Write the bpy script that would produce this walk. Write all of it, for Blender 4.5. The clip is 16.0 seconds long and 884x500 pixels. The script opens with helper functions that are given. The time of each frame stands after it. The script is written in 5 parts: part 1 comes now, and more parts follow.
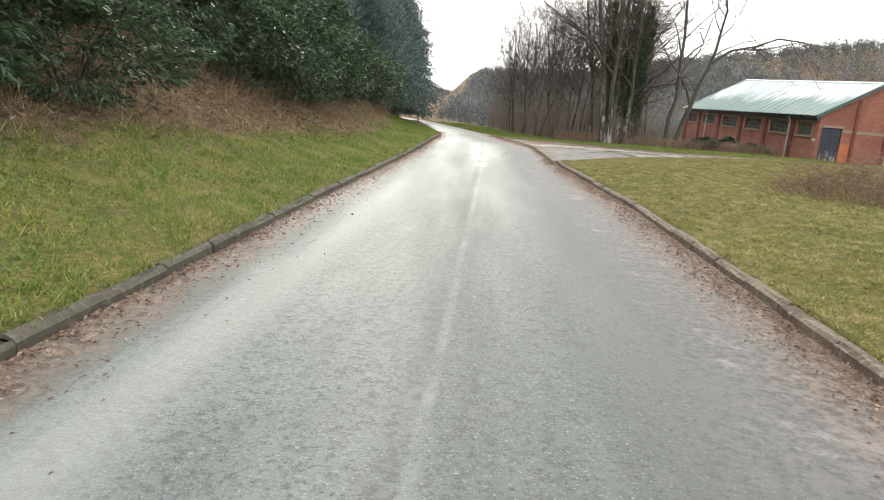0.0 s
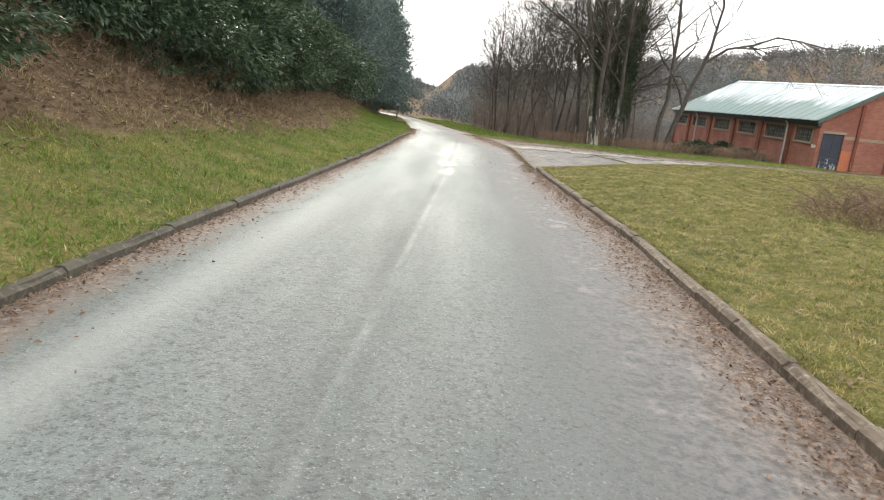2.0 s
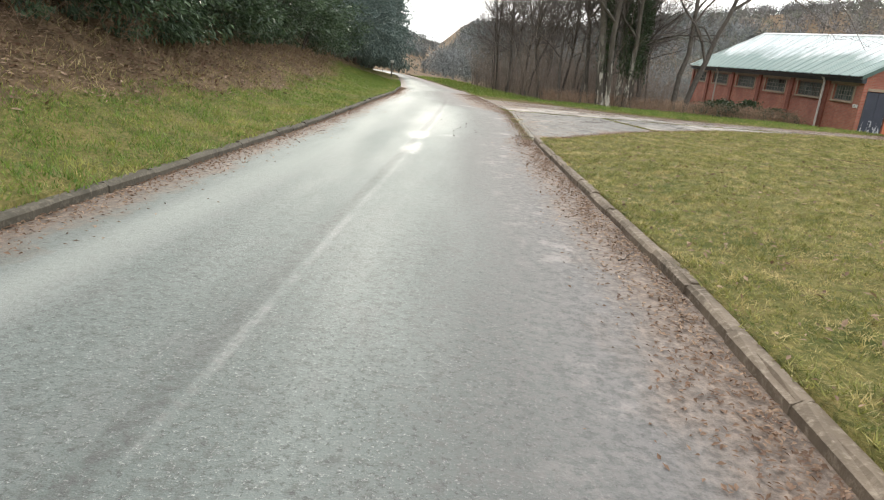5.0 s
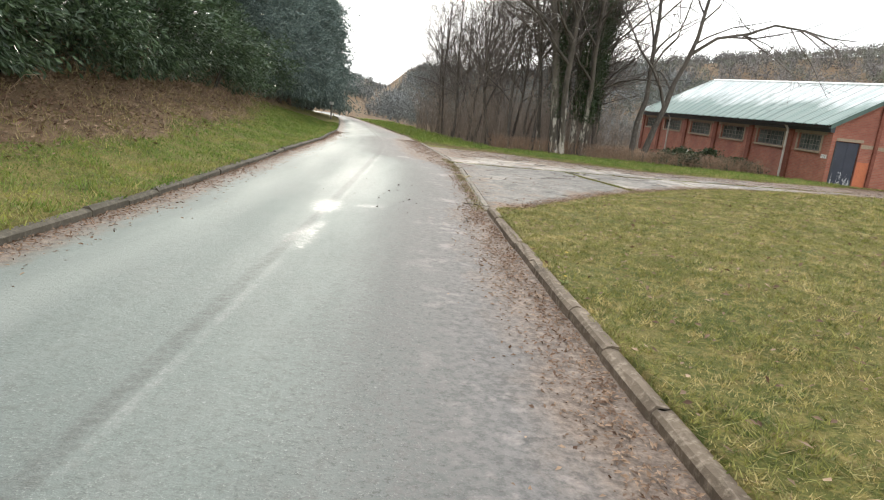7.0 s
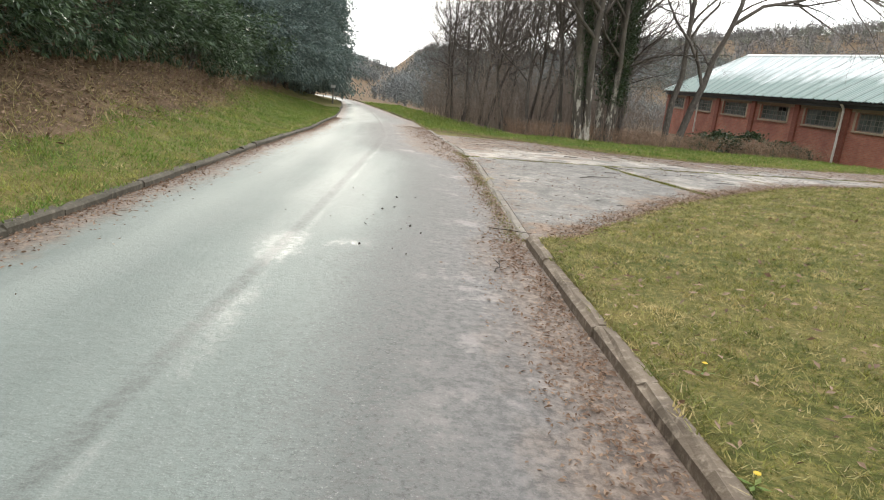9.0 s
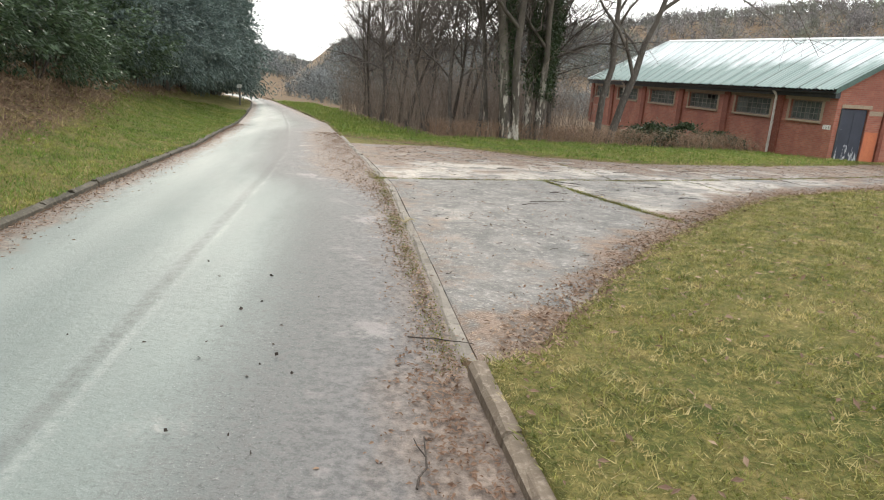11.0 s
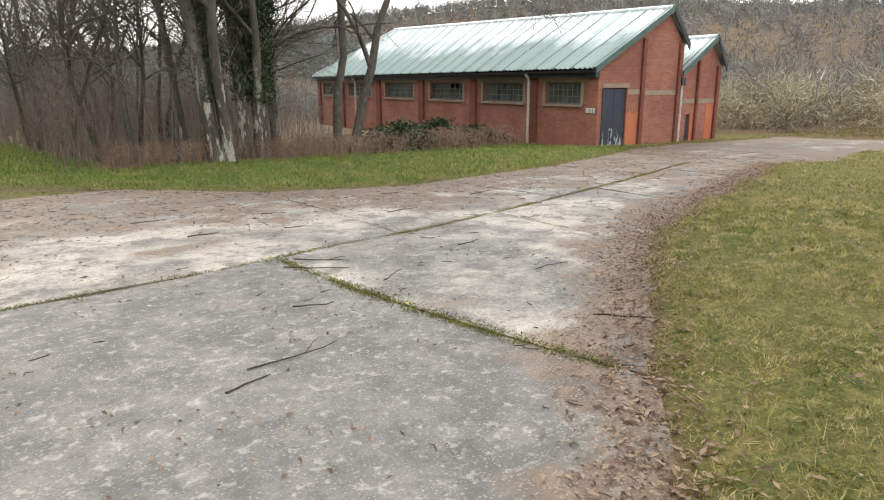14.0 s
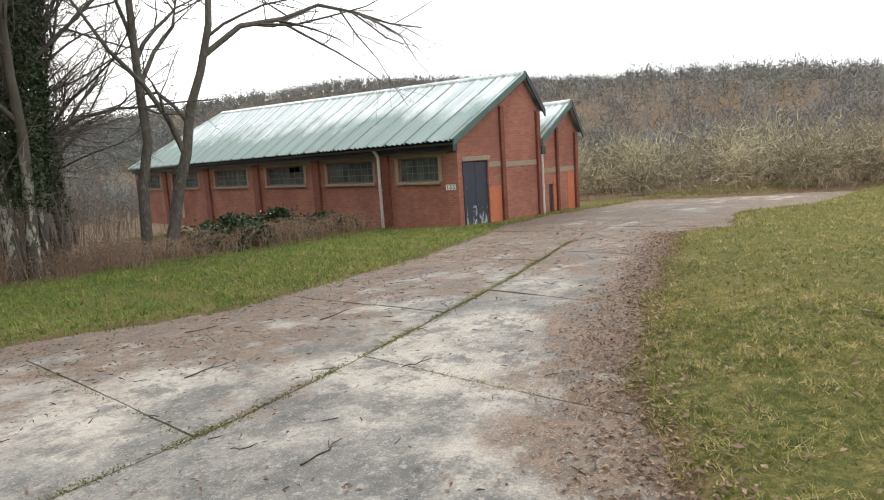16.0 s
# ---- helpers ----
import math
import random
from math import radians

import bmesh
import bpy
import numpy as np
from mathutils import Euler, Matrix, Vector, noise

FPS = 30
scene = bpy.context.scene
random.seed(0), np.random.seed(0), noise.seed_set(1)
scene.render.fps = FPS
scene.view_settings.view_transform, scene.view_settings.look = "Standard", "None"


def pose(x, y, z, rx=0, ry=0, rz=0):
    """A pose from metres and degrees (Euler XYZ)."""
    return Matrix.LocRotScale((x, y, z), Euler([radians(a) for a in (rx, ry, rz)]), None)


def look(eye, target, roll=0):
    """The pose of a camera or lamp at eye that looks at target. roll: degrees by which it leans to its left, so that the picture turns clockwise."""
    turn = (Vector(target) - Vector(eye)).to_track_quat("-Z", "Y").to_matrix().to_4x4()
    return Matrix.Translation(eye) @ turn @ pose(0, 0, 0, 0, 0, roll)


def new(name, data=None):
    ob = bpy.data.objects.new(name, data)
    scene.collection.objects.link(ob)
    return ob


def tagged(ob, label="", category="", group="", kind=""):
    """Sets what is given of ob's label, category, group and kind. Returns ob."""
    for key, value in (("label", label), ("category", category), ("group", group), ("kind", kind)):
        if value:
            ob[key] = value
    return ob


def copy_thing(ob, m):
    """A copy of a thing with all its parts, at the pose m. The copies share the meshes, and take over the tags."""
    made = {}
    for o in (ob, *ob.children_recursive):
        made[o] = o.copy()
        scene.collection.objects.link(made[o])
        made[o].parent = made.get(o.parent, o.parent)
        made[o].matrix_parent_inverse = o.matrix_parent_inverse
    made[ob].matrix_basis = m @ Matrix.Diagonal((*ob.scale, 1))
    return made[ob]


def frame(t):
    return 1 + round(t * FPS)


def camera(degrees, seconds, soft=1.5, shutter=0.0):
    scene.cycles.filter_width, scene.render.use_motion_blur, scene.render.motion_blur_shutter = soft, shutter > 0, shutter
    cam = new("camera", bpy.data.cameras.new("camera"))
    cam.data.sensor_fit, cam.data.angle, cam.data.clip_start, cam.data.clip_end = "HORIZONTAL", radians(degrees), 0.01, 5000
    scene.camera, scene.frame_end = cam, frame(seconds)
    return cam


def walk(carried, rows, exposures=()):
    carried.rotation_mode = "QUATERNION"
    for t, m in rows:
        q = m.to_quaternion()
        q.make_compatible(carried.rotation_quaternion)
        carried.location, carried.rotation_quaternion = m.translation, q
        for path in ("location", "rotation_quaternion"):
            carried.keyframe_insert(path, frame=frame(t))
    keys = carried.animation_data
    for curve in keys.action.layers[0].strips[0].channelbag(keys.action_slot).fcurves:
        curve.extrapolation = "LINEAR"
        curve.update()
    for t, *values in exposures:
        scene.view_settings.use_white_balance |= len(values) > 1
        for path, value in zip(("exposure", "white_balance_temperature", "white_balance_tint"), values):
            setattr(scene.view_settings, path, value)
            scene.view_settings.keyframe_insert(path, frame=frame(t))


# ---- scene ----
cam = camera(68.6, 16.0, 1.1)
PATH = [
    (0, (-0.174, -0.398, 1.619), (-0.291, 1.543, 1.149), 4.2),
    (0.5, (-0.042, 0.379, 1.623), (-0.152, 2.33, 1.199), 1.4),
    (1, (0.128, 1.257, 1.577), (0.076, 3.2, 1.107), 4.0),
    (1.5, (0.224, 2.056, 1.574), (0.17, 4.002, 1.117), 4.0),
    (2, (0.263, 2.824, 1.59), (0.196, 4.765, 1.113), 5.5),
    (2.5, (0.384, 3.63, 1.523), (0.34, 5.577, 1.066), 2.7),
    (3, (0.609, 4.244, 1.432), (0.581, 6.198, 1.008), 1.4),
    (5.3, (0.848, 7.488, 1.469), (0.792, 9.394, 0.865), 6.1),
    (5.5, (0.877, 7.944, 1.45), (0.87, 9.858, 0.872), 6.1),
    (6, (1.005, 9.161, 1.428), (1.08, 11.101, 0.946), 2.6),
    (6.5, (0.998, 10.143, 1.432), (1.052, 12.092, 0.985), 6.1),
    (7, (1.018, 11.099, 1.434), (1.089, 13.044, 0.971), 6.0),
    (7.5, (0.975, 12.031, 1.463), (1.039, 13.984, 1.034), 6.5),
    (8, (0.927, 12.873, 1.451), (0.971, 14.816, 0.98), 5.3),
    (8.5, (0.967, 13.778, 1.427), (0.912, 15.702, 0.885), 4.5),
    (9, (0.987, 14.726, 1.349), (1.034, 16.658, 0.833), 5.3),
    (9.2, (1.024, 15.1, 1.332), (1.111, 17.045, 0.877), 3.8),
    (11.3, (1.319, 18.258, 1.628), (1.614, 20.163, 1.096), 2.8),
    (11.5, (1.289, 18.646, 1.614), (1.591, 20.549, 1.078), 1.5),
    (12, (1.643, 19.885, 1.615), (2.071, 21.781, 1.143), 3.9),
    (12.5, (1.917, 21.231, 1.577), (2.475, 23.092, 1.103), 1.4),
    (13, (2.435, 22.389, 1.537), (3.153, 24.18, 1.01), 0.2),
    (13.5, (2.97, 23.511, 1.472), (3.917, 25.194, 0.951), 1.5),
    (14, (3.36, 24.381, 1.422), (4.338, 26.052, 0.923), -0.2),
    (14.5, (3.848, 25.255, 1.379), (4.952, 26.851, 0.895), 1.3),
    (15, (4.398, 26.007, 1.429), (5.581, 27.58, 1.075), -0.5),
    (15.5, (4.891, 26.817, 1.424), (6.22, 28.289, 1.164), -0.7),
    (16, (5.458, 27.412, 1.377), (6.817, 28.852, 1.097), -3.6),
]
walk(cam, [(t, look(eye, target, roll)) for t, eye, target, roll in PATH], [(0, 0.13), (9.2, 0.13), (11.3, 0.16), (13, 0.12), (14.5, 0.2), (15.2, 0.18), (16, -0.03)])

# ---- light: bright overcast sky, veiled sun ahead over the valley ----
SUN_EL, SUN_AZ = radians(27), radians(-4)
world = bpy.data.worlds.new("overcast")
scene.world = world
world.use_nodes = True
wn, wl = world.node_tree.nodes, world.node_tree.links
sky = wn.new("ShaderNodeTexSky")
sky.sky_type = "NISHITA"
sky.sun_disc = False
sky.dust_density = 4.0
sky.sun_elevation, sky.sun_rotation = SUN_EL, -SUN_AZ
veil = wn.new("ShaderNodeMixRGB")
veil.inputs[0].default_value = 0.92
veil.inputs[2].default_value = (11.5, 11.9, 12.2, 1)
wl.new(sky.outputs[0], veil.inputs[1])
wl.new(veil.outputs[0], wn["Background"].inputs[0])
wn["Background"].inputs[1].default_value = 0.148
sun_data = bpy.data.lights.new("sun", "SUN")
sun_data.energy, sun_data.angle, sun_data.color = 1.7, radians(22), (1.0, 0.92, 0.8)
sun = new("sun", sun_data)
sun.matrix_world = look((0, 0, 0), (-math.sin(-SUN_AZ) * -math.cos(SUN_EL), -math.cos(SUN_AZ) * math.cos(SUN_EL), -math.sin(SUN_EL)))

# ---- materials ----
def nodes_of(name):
    m = bpy.data.materials.new(name)
    m.use_nodes = True
    t = m.node_tree
    return m, t.nodes, t.links, t.nodes["Principled BSDF"]


def tex_noise(n, l, coord, scale, detail=6, rough=0.6, stretch=None):
    nt = n.new("ShaderNodeTexNoise")
    nt.inputs["Scale"].default_value, nt.inputs["Detail"].default_value, nt.inputs["Roughness"].default_value = scale, detail, rough
    if stretch:
        mp = n.new("ShaderNodeMapping")
        mp.inputs["Scale"].default_value = stretch
        l.new(coord, mp.inputs[0])
        coord = mp.outputs[0]
    l.new(coord, nt.inputs["Vector"])
    return nt.outputs["Fac"]


def ramp(n, l, src, lo, hi):
    r = n.new("ShaderNodeMapRange")
    r.inputs[1].default_value, r.inputs[2].default_value = lo, hi
    l.new(src, r.inputs[0])
    return r.outputs[0]


def mix(n, l, fac, a, b):
    m = n.new("ShaderNodeMixRGB")
    for i, v in ((0, fac), (1, a), (2, b)):
        if isinstance(v, (int, float)):
            m.inputs[i].default_value = v
        elif isinstance(v, tuple):
            m.inputs[i].default_value = (*v, 1)
        else:
            l.new(v, m.inputs[i])
    return m.outputs[0]


def calc(n, l, op, a, b=0.0):
    m = n.new("ShaderNodeMath")
    m.operation = op
    for i, v in ((0, a), (1, b)):
        if isinstance(v, (int, float)):
            m.inputs[i].default_value = v
        else:
            l.new(v, m.inputs[i])
    return m.outputs[0]


def bump(n, l, bsdf, src, strength, dist):
    b = n.new("ShaderNodeBump")
    b.inputs["Strength"].default_value, b.inputs["Distance"].default_value = strength, dist
    l.new(src, b.inputs["Height"])
    l.new(b.outputs[0], bsdf.inputs["Normal"])


def attr(n, name):
    a = n.new("ShaderNodeAttribute")
    a.attribute_name = name
    return a.outputs["Fac"]


def where(n, kind="Object"):
    return n.new("ShaderNodeTexCoord").outputs[kind]


def rough_mat(name, c1, c2, c3, s1, s2, rough=0.85, bstr=0.4, bdist=0.01, metal=0.0, island=0.0, stretch=None, spec=0.5):
    """Two-scale mottled surface: c1 to c2 by coarse noise, c3 in fine specks."""
    m, n, l, b = nodes_of(name)
    co = where(n)
    coarse, fine = tex_noise(n, l, co, s1, stretch=stretch), tex_noise(n, l, co, s2, 4, 0.7, stretch)
    col = mix(n, l, ramp(n, l, coarse, 0.35, 0.65), c1, c2)
    col = mix(n, l, ramp(n, l, fine, 0.5, 0.72), col, c3)
    if island:
        g = n.new("ShaderNodeNewGeometry")
        hs = n.new("ShaderNodeHueSaturation")
        l.new(col, hs.inputs["Color"])
        l.new(ramp_to(n, l, g.outputs["Random Per Island"], 1 - island, 1 + island), hs.inputs["Value"])
        col = hs.outputs[0]
    l.new(col, b.inputs["Base Color"])
    b.inputs["Roughness"].default_value, b.inputs["Metallic"].default_value = rough, metal
    b.inputs["Specular IOR Level"].default_value = spec
    if bstr:
        bump(n, l, b, fine, bstr, bdist)
    return m


def ramp_to(n, l, src, lo, hi):
    r = n.new("ShaderNodeMapRange")
    r.inputs[3].default_value, r.inputs[4].default_value = lo, hi
    l.new(src, r.inputs[0])
    return r.outputs[0]


def leaf_mat(name, c1, c2, c3, rough=0.4, trans=0.0, patch=0.55, lo=0.45, hi=0.62, tuft=4.5, dark=0.5, clump=0.0):
    """Leaves or blades: colour varies from piece to piece and by place."""
    m, n, l, b = nodes_of(name)
    g = n.new("ShaderNodeNewGeometry")
    pos = where(n)
    pick = g.outputs["Random Per Island"]
    if clump:
        pick = calc(n, l, "ADD", calc(n, l, "MULTIPLY", pick, 0.4), calc(n, l, "MULTIPLY", ramp(n, l, tex_noise(n, l, pos, clump, 5, 0.75), 0.38, 0.62), 0.6))
    col = mix(n, l, pick, c1, c2)
    col = mix(n, l, ramp(n, l, tex_noise(n, l, pos, patch, 6, 0.7), lo, hi), col, c3)
    col = mix(n, l, calc(n, l, "MULTIPLY", ramp(n, l, tex_noise(n, l, pos, tuft, 4, 0.7), 0.5, 0.64), dark), col, c1)
    l.new(col, b.inputs["Base Color"])
    b.inputs["Roughness"].default_value = rough
    b.inputs["Specular IOR Level"].default_value = 0.35
    if trans:
        tr, sh = n.new("ShaderNodeBsdfTranslucent"), n.new("ShaderNodeMixShader")
        l.new(col, tr.inputs[0])
        sh.inputs[0].default_value = trans
        l.new(b.outputs[0], sh.inputs[1])
        l.new(tr.outputs[0], sh.inputs[2])
        l.new(sh.outputs[0], n["Material Output"].inputs[0])
    return m


def road_material():
    m, n, l, b = nodes_of("worn_asphalt")
    co = where(n)
    el, er = attr(n, "from_left"), attr(n, "from_right")
    big = tex_noise(n, l, co, 0.55, 6, 0.65, (1, 0.14, 1))
    mid = tex_noise(n, l, co, 2.2, 6, 0.7, (1, 0.6, 1))
    grit = tex_noise(n, l, co, 55, 3, 0.8)
    speck = tex_noise(n, l, co, 14, 4, 0.75)
    col = mix(n, l, ramp(n, l, big, 0.35, 0.65), (0.1, 0.115, 0.105), (0.185, 0.208, 0.192))
    col = mix(n, l, ramp(n, l, mid, 0.5, 0.75), col, (0.15, 0.15, 0.142))
    col = mix(n, l, calc(n, l, "MULTIPLY", ramp(n, l, speck, 0.5, 0.62), 0.7), col, (0.075, 0.075, 0.068))
    pits = tex_noise(n, l, co, 30, 3, 0.8)
    col = mix(n, l, calc(n, l, "MULTIPLY", ramp(n, l, pits, 0.54, 0.64), 0.75), col, (0.05, 0.05, 0.046))
    col = mix(n, l, calc(n, l, "MULTIPLY", ramp(n, l, grit, 0.58, 0.7), 0.75), col, (0.42, 0.42, 0.39))
    # pale wheel track along the left side
    wob = calc(n, l, "MULTIPLY", calc(n, l, "SUBTRACT", big, 0.5), 0.9)
    d = calc(n, l, "ABSOLUTE", calc(n, l, "SUBTRACT", calc(n, l, "ADD", el, wob), 1.0))
    track = calc(n, l, "MULTIPLY", ramp(n, l, d, 0.42, 0.08), 0.55)
    col = mix(n, l, track, col, (0.37, 0.375, 0.345))
    # fine grey-green silt washed over the lane towards the dip
    silt = calc(n, l, "MULTIPLY", calc(n, l, "MULTIPLY", attr(n, "silt"), ramp(n, l, calc(n, l, "ADD", er, wob), 1.5, 2.3)), 0.75)
    col = mix(n, l, silt, col, (0.225, 0.262, 0.236))
    # centre seam: dark groove and pale ridge
    d = calc(n, l, "SUBTRACT", calc(n, l, "ADD", el, calc(n, l, "MULTIPLY", wob, 0.12)), 2.47)
    seam = calc(n, l, "MULTIPLY", ramp(n, l, calc(n, l, "ABSOLUTE", d), 0.05, 0.015), ramp(n, l, mid, 0.4, 0.6))
    col = mix(n, l, calc(n, l, "MULTIPLY", calc(n, l, "MULTIPLY", seam, ramp(n, l, speck, 0.35, 0.6)), 0.4), col, (0.4, 0.4, 0.37))
    groove = ramp(n, l, calc(n, l, "ABSOLUTE", calc(n, l, "ADD", d, 0.11)), 0.09, 0.03)
    col = mix(n, l, calc(n, l, "MULTIPLY", calc(n, l, "MULTIPLY", groove, ramp(n, l, speck, 0.3, 0.6)), 0.55), col, (0.085, 0.085, 0.08))
    # brownish worn band and dirt toward the right kerb, thin dirt at the left
    wob2 = calc(n, l, "MULTIPLY", calc(n, l, "SUBTRACT", mid, 0.5), 1.1)
    band = ramp(n, l, calc(n, l, "ADD", er, wob2), 2.1, 0.9)
    col = mix(n, l, calc(n, l, "MULTIPLY", band, 0.8), col, mix(n, l, ramp(n, l, speck, 0.4, 0.62), (0.095, 0.086, 0.083), (0.205, 0.187, 0.18)))
    bare = calc(n, l, "MULTIPLY", ramp(n, l, tex_noise(n, l, co, 1.6, 6, 0.72), 0.56, 0.63), ramp(n, l, er, 1.5, 0.7))
    col = mix(n, l, calc(n, l, "MULTIPLY", bare, 0.6), col, (0.36, 0.32, 0.295))
    dirt = ramp(n, l, calc(n, l, "ADD", er, wob2), 0.85, 0.3)
    dirt_l = ramp(n, l, calc(n, l, "ADD", el, calc(n, l, "MULTIPLY", wob2, 0.9)), 0.6, 0.25)
    dirt = calc(n, l, "MAXIMUM", dirt, dirt_l)
    soil = mix(n, l, ramp(n, l, speck, 0.4, 0.65), (0.1, 0.068, 0.05), (0.28, 0.21, 0.16))
    col = mix(n, l, calc(n, l, "MULTIPLY", dirt, 0.9), col, soil)
    l.new(col, b.inputs["Base Color"])
    # damp sheen in the middle of the carriageway, standing water in patches
    wet = ramp(n, l, calc(n, l, "ADD", attr(n, "wet"), calc(n, l, "MULTIPLY", calc(n, l, "SUBTRACT", speck, 0.5), 3.0)), 0.45, 1.3)
    film = calc(n, l, "MULTIPLY", ramp(n, l, er, 1.6, 2.6), ramp(n, l, big, 0.3, 0.7))
    r = ramp_to(n, l, film, 0.75, 0.5)
    r = calc(n, l, "MAXIMUM", calc(n, l, "SUBTRACT", r, calc(n, l, "MULTIPLY", wet, 0.35)), 0.2)
    l.new(r, b.inputs["Roughness"])
    hgt = calc(n, l, "ADD", calc(n, l, "MULTIPLY", grit, 0.5), calc(n, l, "MULTIPLY", speck, 0.8))
    bp = n.new("ShaderNodeBump")
    bp.inputs["Distance"].default_value = 0.012
    l.new(ramp_to(n, l, wet, 0.8, 0.25), bp.inputs["Strength"])
    l.new(hgt, bp.inputs["Height"])
    l.new(bp.outputs[0], b.inputs["Normal"])
    return m


def ground_material():
    m, n, l, b = nodes_of("turf_and_litter")
    co = where(n)
    big, mid = tex_noise(n, l, co, 0.45, 5, 0.65), tex_noise(n, l, co, 3.0, 6, 0.7)
    fine = tex_noise(n, l, co, 28, 4, 0.75)
    # turf kept dark: shade between the blades is put into its colour
    grass = mix(n, l, ramp(n, l, big, 0.38, 0.62), (0.075, 0.095, 0.022), (0.17, 0.15, 0.048))
    grass = mix(n, l, ramp(n, l, mid, 0.52, 0.75), grass, (0.32, 0.23, 0.1))
    grass = mix(n, l, calc(n, l, "MULTIPLY", ramp(n, l, tex_noise(n, l, co, 11, 5, 0.75), 0.45, 0.62), 0.65), grass, (0.31, 0.25, 0.09))
    litter = mix(n, l, ramp(n, l, mid, 0.35, 0.65), (0.1, 0.062, 0.04), (0.25, 0.165, 0.1))
    litter = mix(n, l, ramp(n, l, fine, 0.55, 0.7), litter, (0.36, 0.26, 0.18))
    lf = ramp(n, l, calc(n, l, "ADD", attr(n, "litter"), calc(n, l, "MULTIPLY", calc(n, l, "SUBTRACT", mid, 0.5), 0.9)), 0.35, 0.65)
    col = mix(n, l, lf, grass, litter)
    col = mix(n, l, calc(n, l, "MULTIPLY", ramp(n, l, fine, 0.45, 0.6), 0.5), col, (0.06, 0.06, 0.02))
    l.new(col, b.inputs["Base Color"])
    b.inputs["Roughness"].default_value = 0.95
    b.inputs["Specular IOR Level"].default_value = 0.15
    bump(n, l, b, calc(n, l, "ADD", fine, mid), 0.8, 0.04)
    return m


def concrete_material():
    m, n, l, b = nodes_of("weathered_concrete")
    co = where(n)
    big, mid = tex_noise(n, l, co, 0.55, 7, 0.62), tex_noise(n, l, co, 3.2, 6, 0.62)
    small, fine = tex_noise(n, l, co, 13, 5, 0.6), tex_noise(n, l, co, 60, 3, 0.6)
    brushed = tex_noise(n, l, co, 4, 4, 0.7, (6.0, 1.0, 1.0))
    pale = mix(n, l, ramp(n, l, mid, 0.3, 0.7), (0.39, 0.345, 0.29), (0.62, 0.545, 0.465))
    grey = mix(n, l, ramp(n, l, mid, 0.3, 0.7), (0.13, 0.124, 0.115), (0.27, 0.248, 0.222))
    patch = calc(n, l, "ADD", calc(n, l, "ADD", big, attr(n, "dark")), calc(n, l, "MULTIPLY", calc(n, l, "SUBTRACT", small, 0.5), 0.45))
    col = mix(n, l, ramp(n, l, patch, 0.42, 0.56), pale, grey)
    # dark algae bloom, brushed streaks, pits and bared pale aggregate
    col = mix(n, l, calc(n, l, "MULTIPLY", ramp(n, l, tex_noise(n, l, co, 1.9, 7, 0.78), 0.49, 0.58), 0.75), col, (0.12, 0.113, 0.103))
    col = mix(n, l, calc(n, l, "MULTIPLY", ramp(n, l, brushed, 0.52, 0.66), 0.28), col, (0.2, 0.18, 0.155))
    col = mix(n, l, calc(n, l, "MULTIPLY", ramp(n, l, small, 0.56, 0.66), 0.3), col, (0.72, 0.65, 0.57))
    col = mix(n, l, calc(n, l, "MULTIPLY", ramp(n, l, small, 0.44, 0.36), 0.5), col, (0.13, 0.12, 0.1))
    col = mix(n, l, calc(n, l, "MULTIPLY", ramp(n, l, fine, 0.58, 0.68), 0.35), col, (0.74, 0.68, 0.6))
    col = mix(n, l, calc(n, l, "MULTIPLY", ramp(n, l, fine, 0.42, 0.34), 0.4), col, (0.12, 0.11, 0.095))
    soil = mix(n, l, ramp(n, l, mid, 0.35, 0.62), (0.1, 0.067, 0.047), (0.25, 0.175, 0.125))
    soil = mix(n, l, calc(n, l, "MULTIPLY", ramp(n, l, small, 0.52, 0.62), 0.7), soil, (0.085, 0.055, 0.038))
    soil = mix(n, l, calc(n, l, "MULTIPLY", ramp(n, l, fine, 0.55, 0.64), 0.7), soil, (0.42, 0.335, 0.265))
    sf = ramp(n, l, calc(n, l, "ADD", attr(n, "litter"), calc(n, l, "MULTIPLY", calc(n, l, "SUBTRACT", tex_noise(n, l, co, 0.8, 7, 0.68), 0.5), 2.3)), 0.36, 0.66)
    sf = calc(n, l, "MULTIPLY", sf, ramp(n, l, mid, 0.28, 0.5))
    col = mix(n, l, sf, col, soil)
    l.new(col, b.inputs["Base Color"])
    b.inputs["Roughness"].default_value = 0.82
    # tamping lines across the slabs
    wv = n.new("ShaderNodeTexWave")
    wv.inputs["Scale"].default_value, wv.inputs["Distortion"].default_value = 9.0, 2.5
    wv.inputs["Detail Scale"].default_value = 2.0
    mp = n.new("ShaderNodeMapping")
    mp.inputs["Rotation"].default_value = (0, 0, radians(60))
    l.new(co, mp.inputs[0])
    l.new(mp.outputs[0], wv.inputs[0])
    h = calc(n, l, "ADD", calc(n, l, "ADD", calc(n, l, "MULTIPLY", small, 0.7), calc(n, l, "MULTIPLY", calc(n, l, "MULTIPLY", wv.outputs["Fac"], ramp(n, l, big, 0.62, 0.4)), 0.3)), calc(n, l, "ADD", calc(n, l, "MULTIPLY", fine, 0.6), mid))
    bump(n, l, b, h, 0.7, 0.014)
    return m


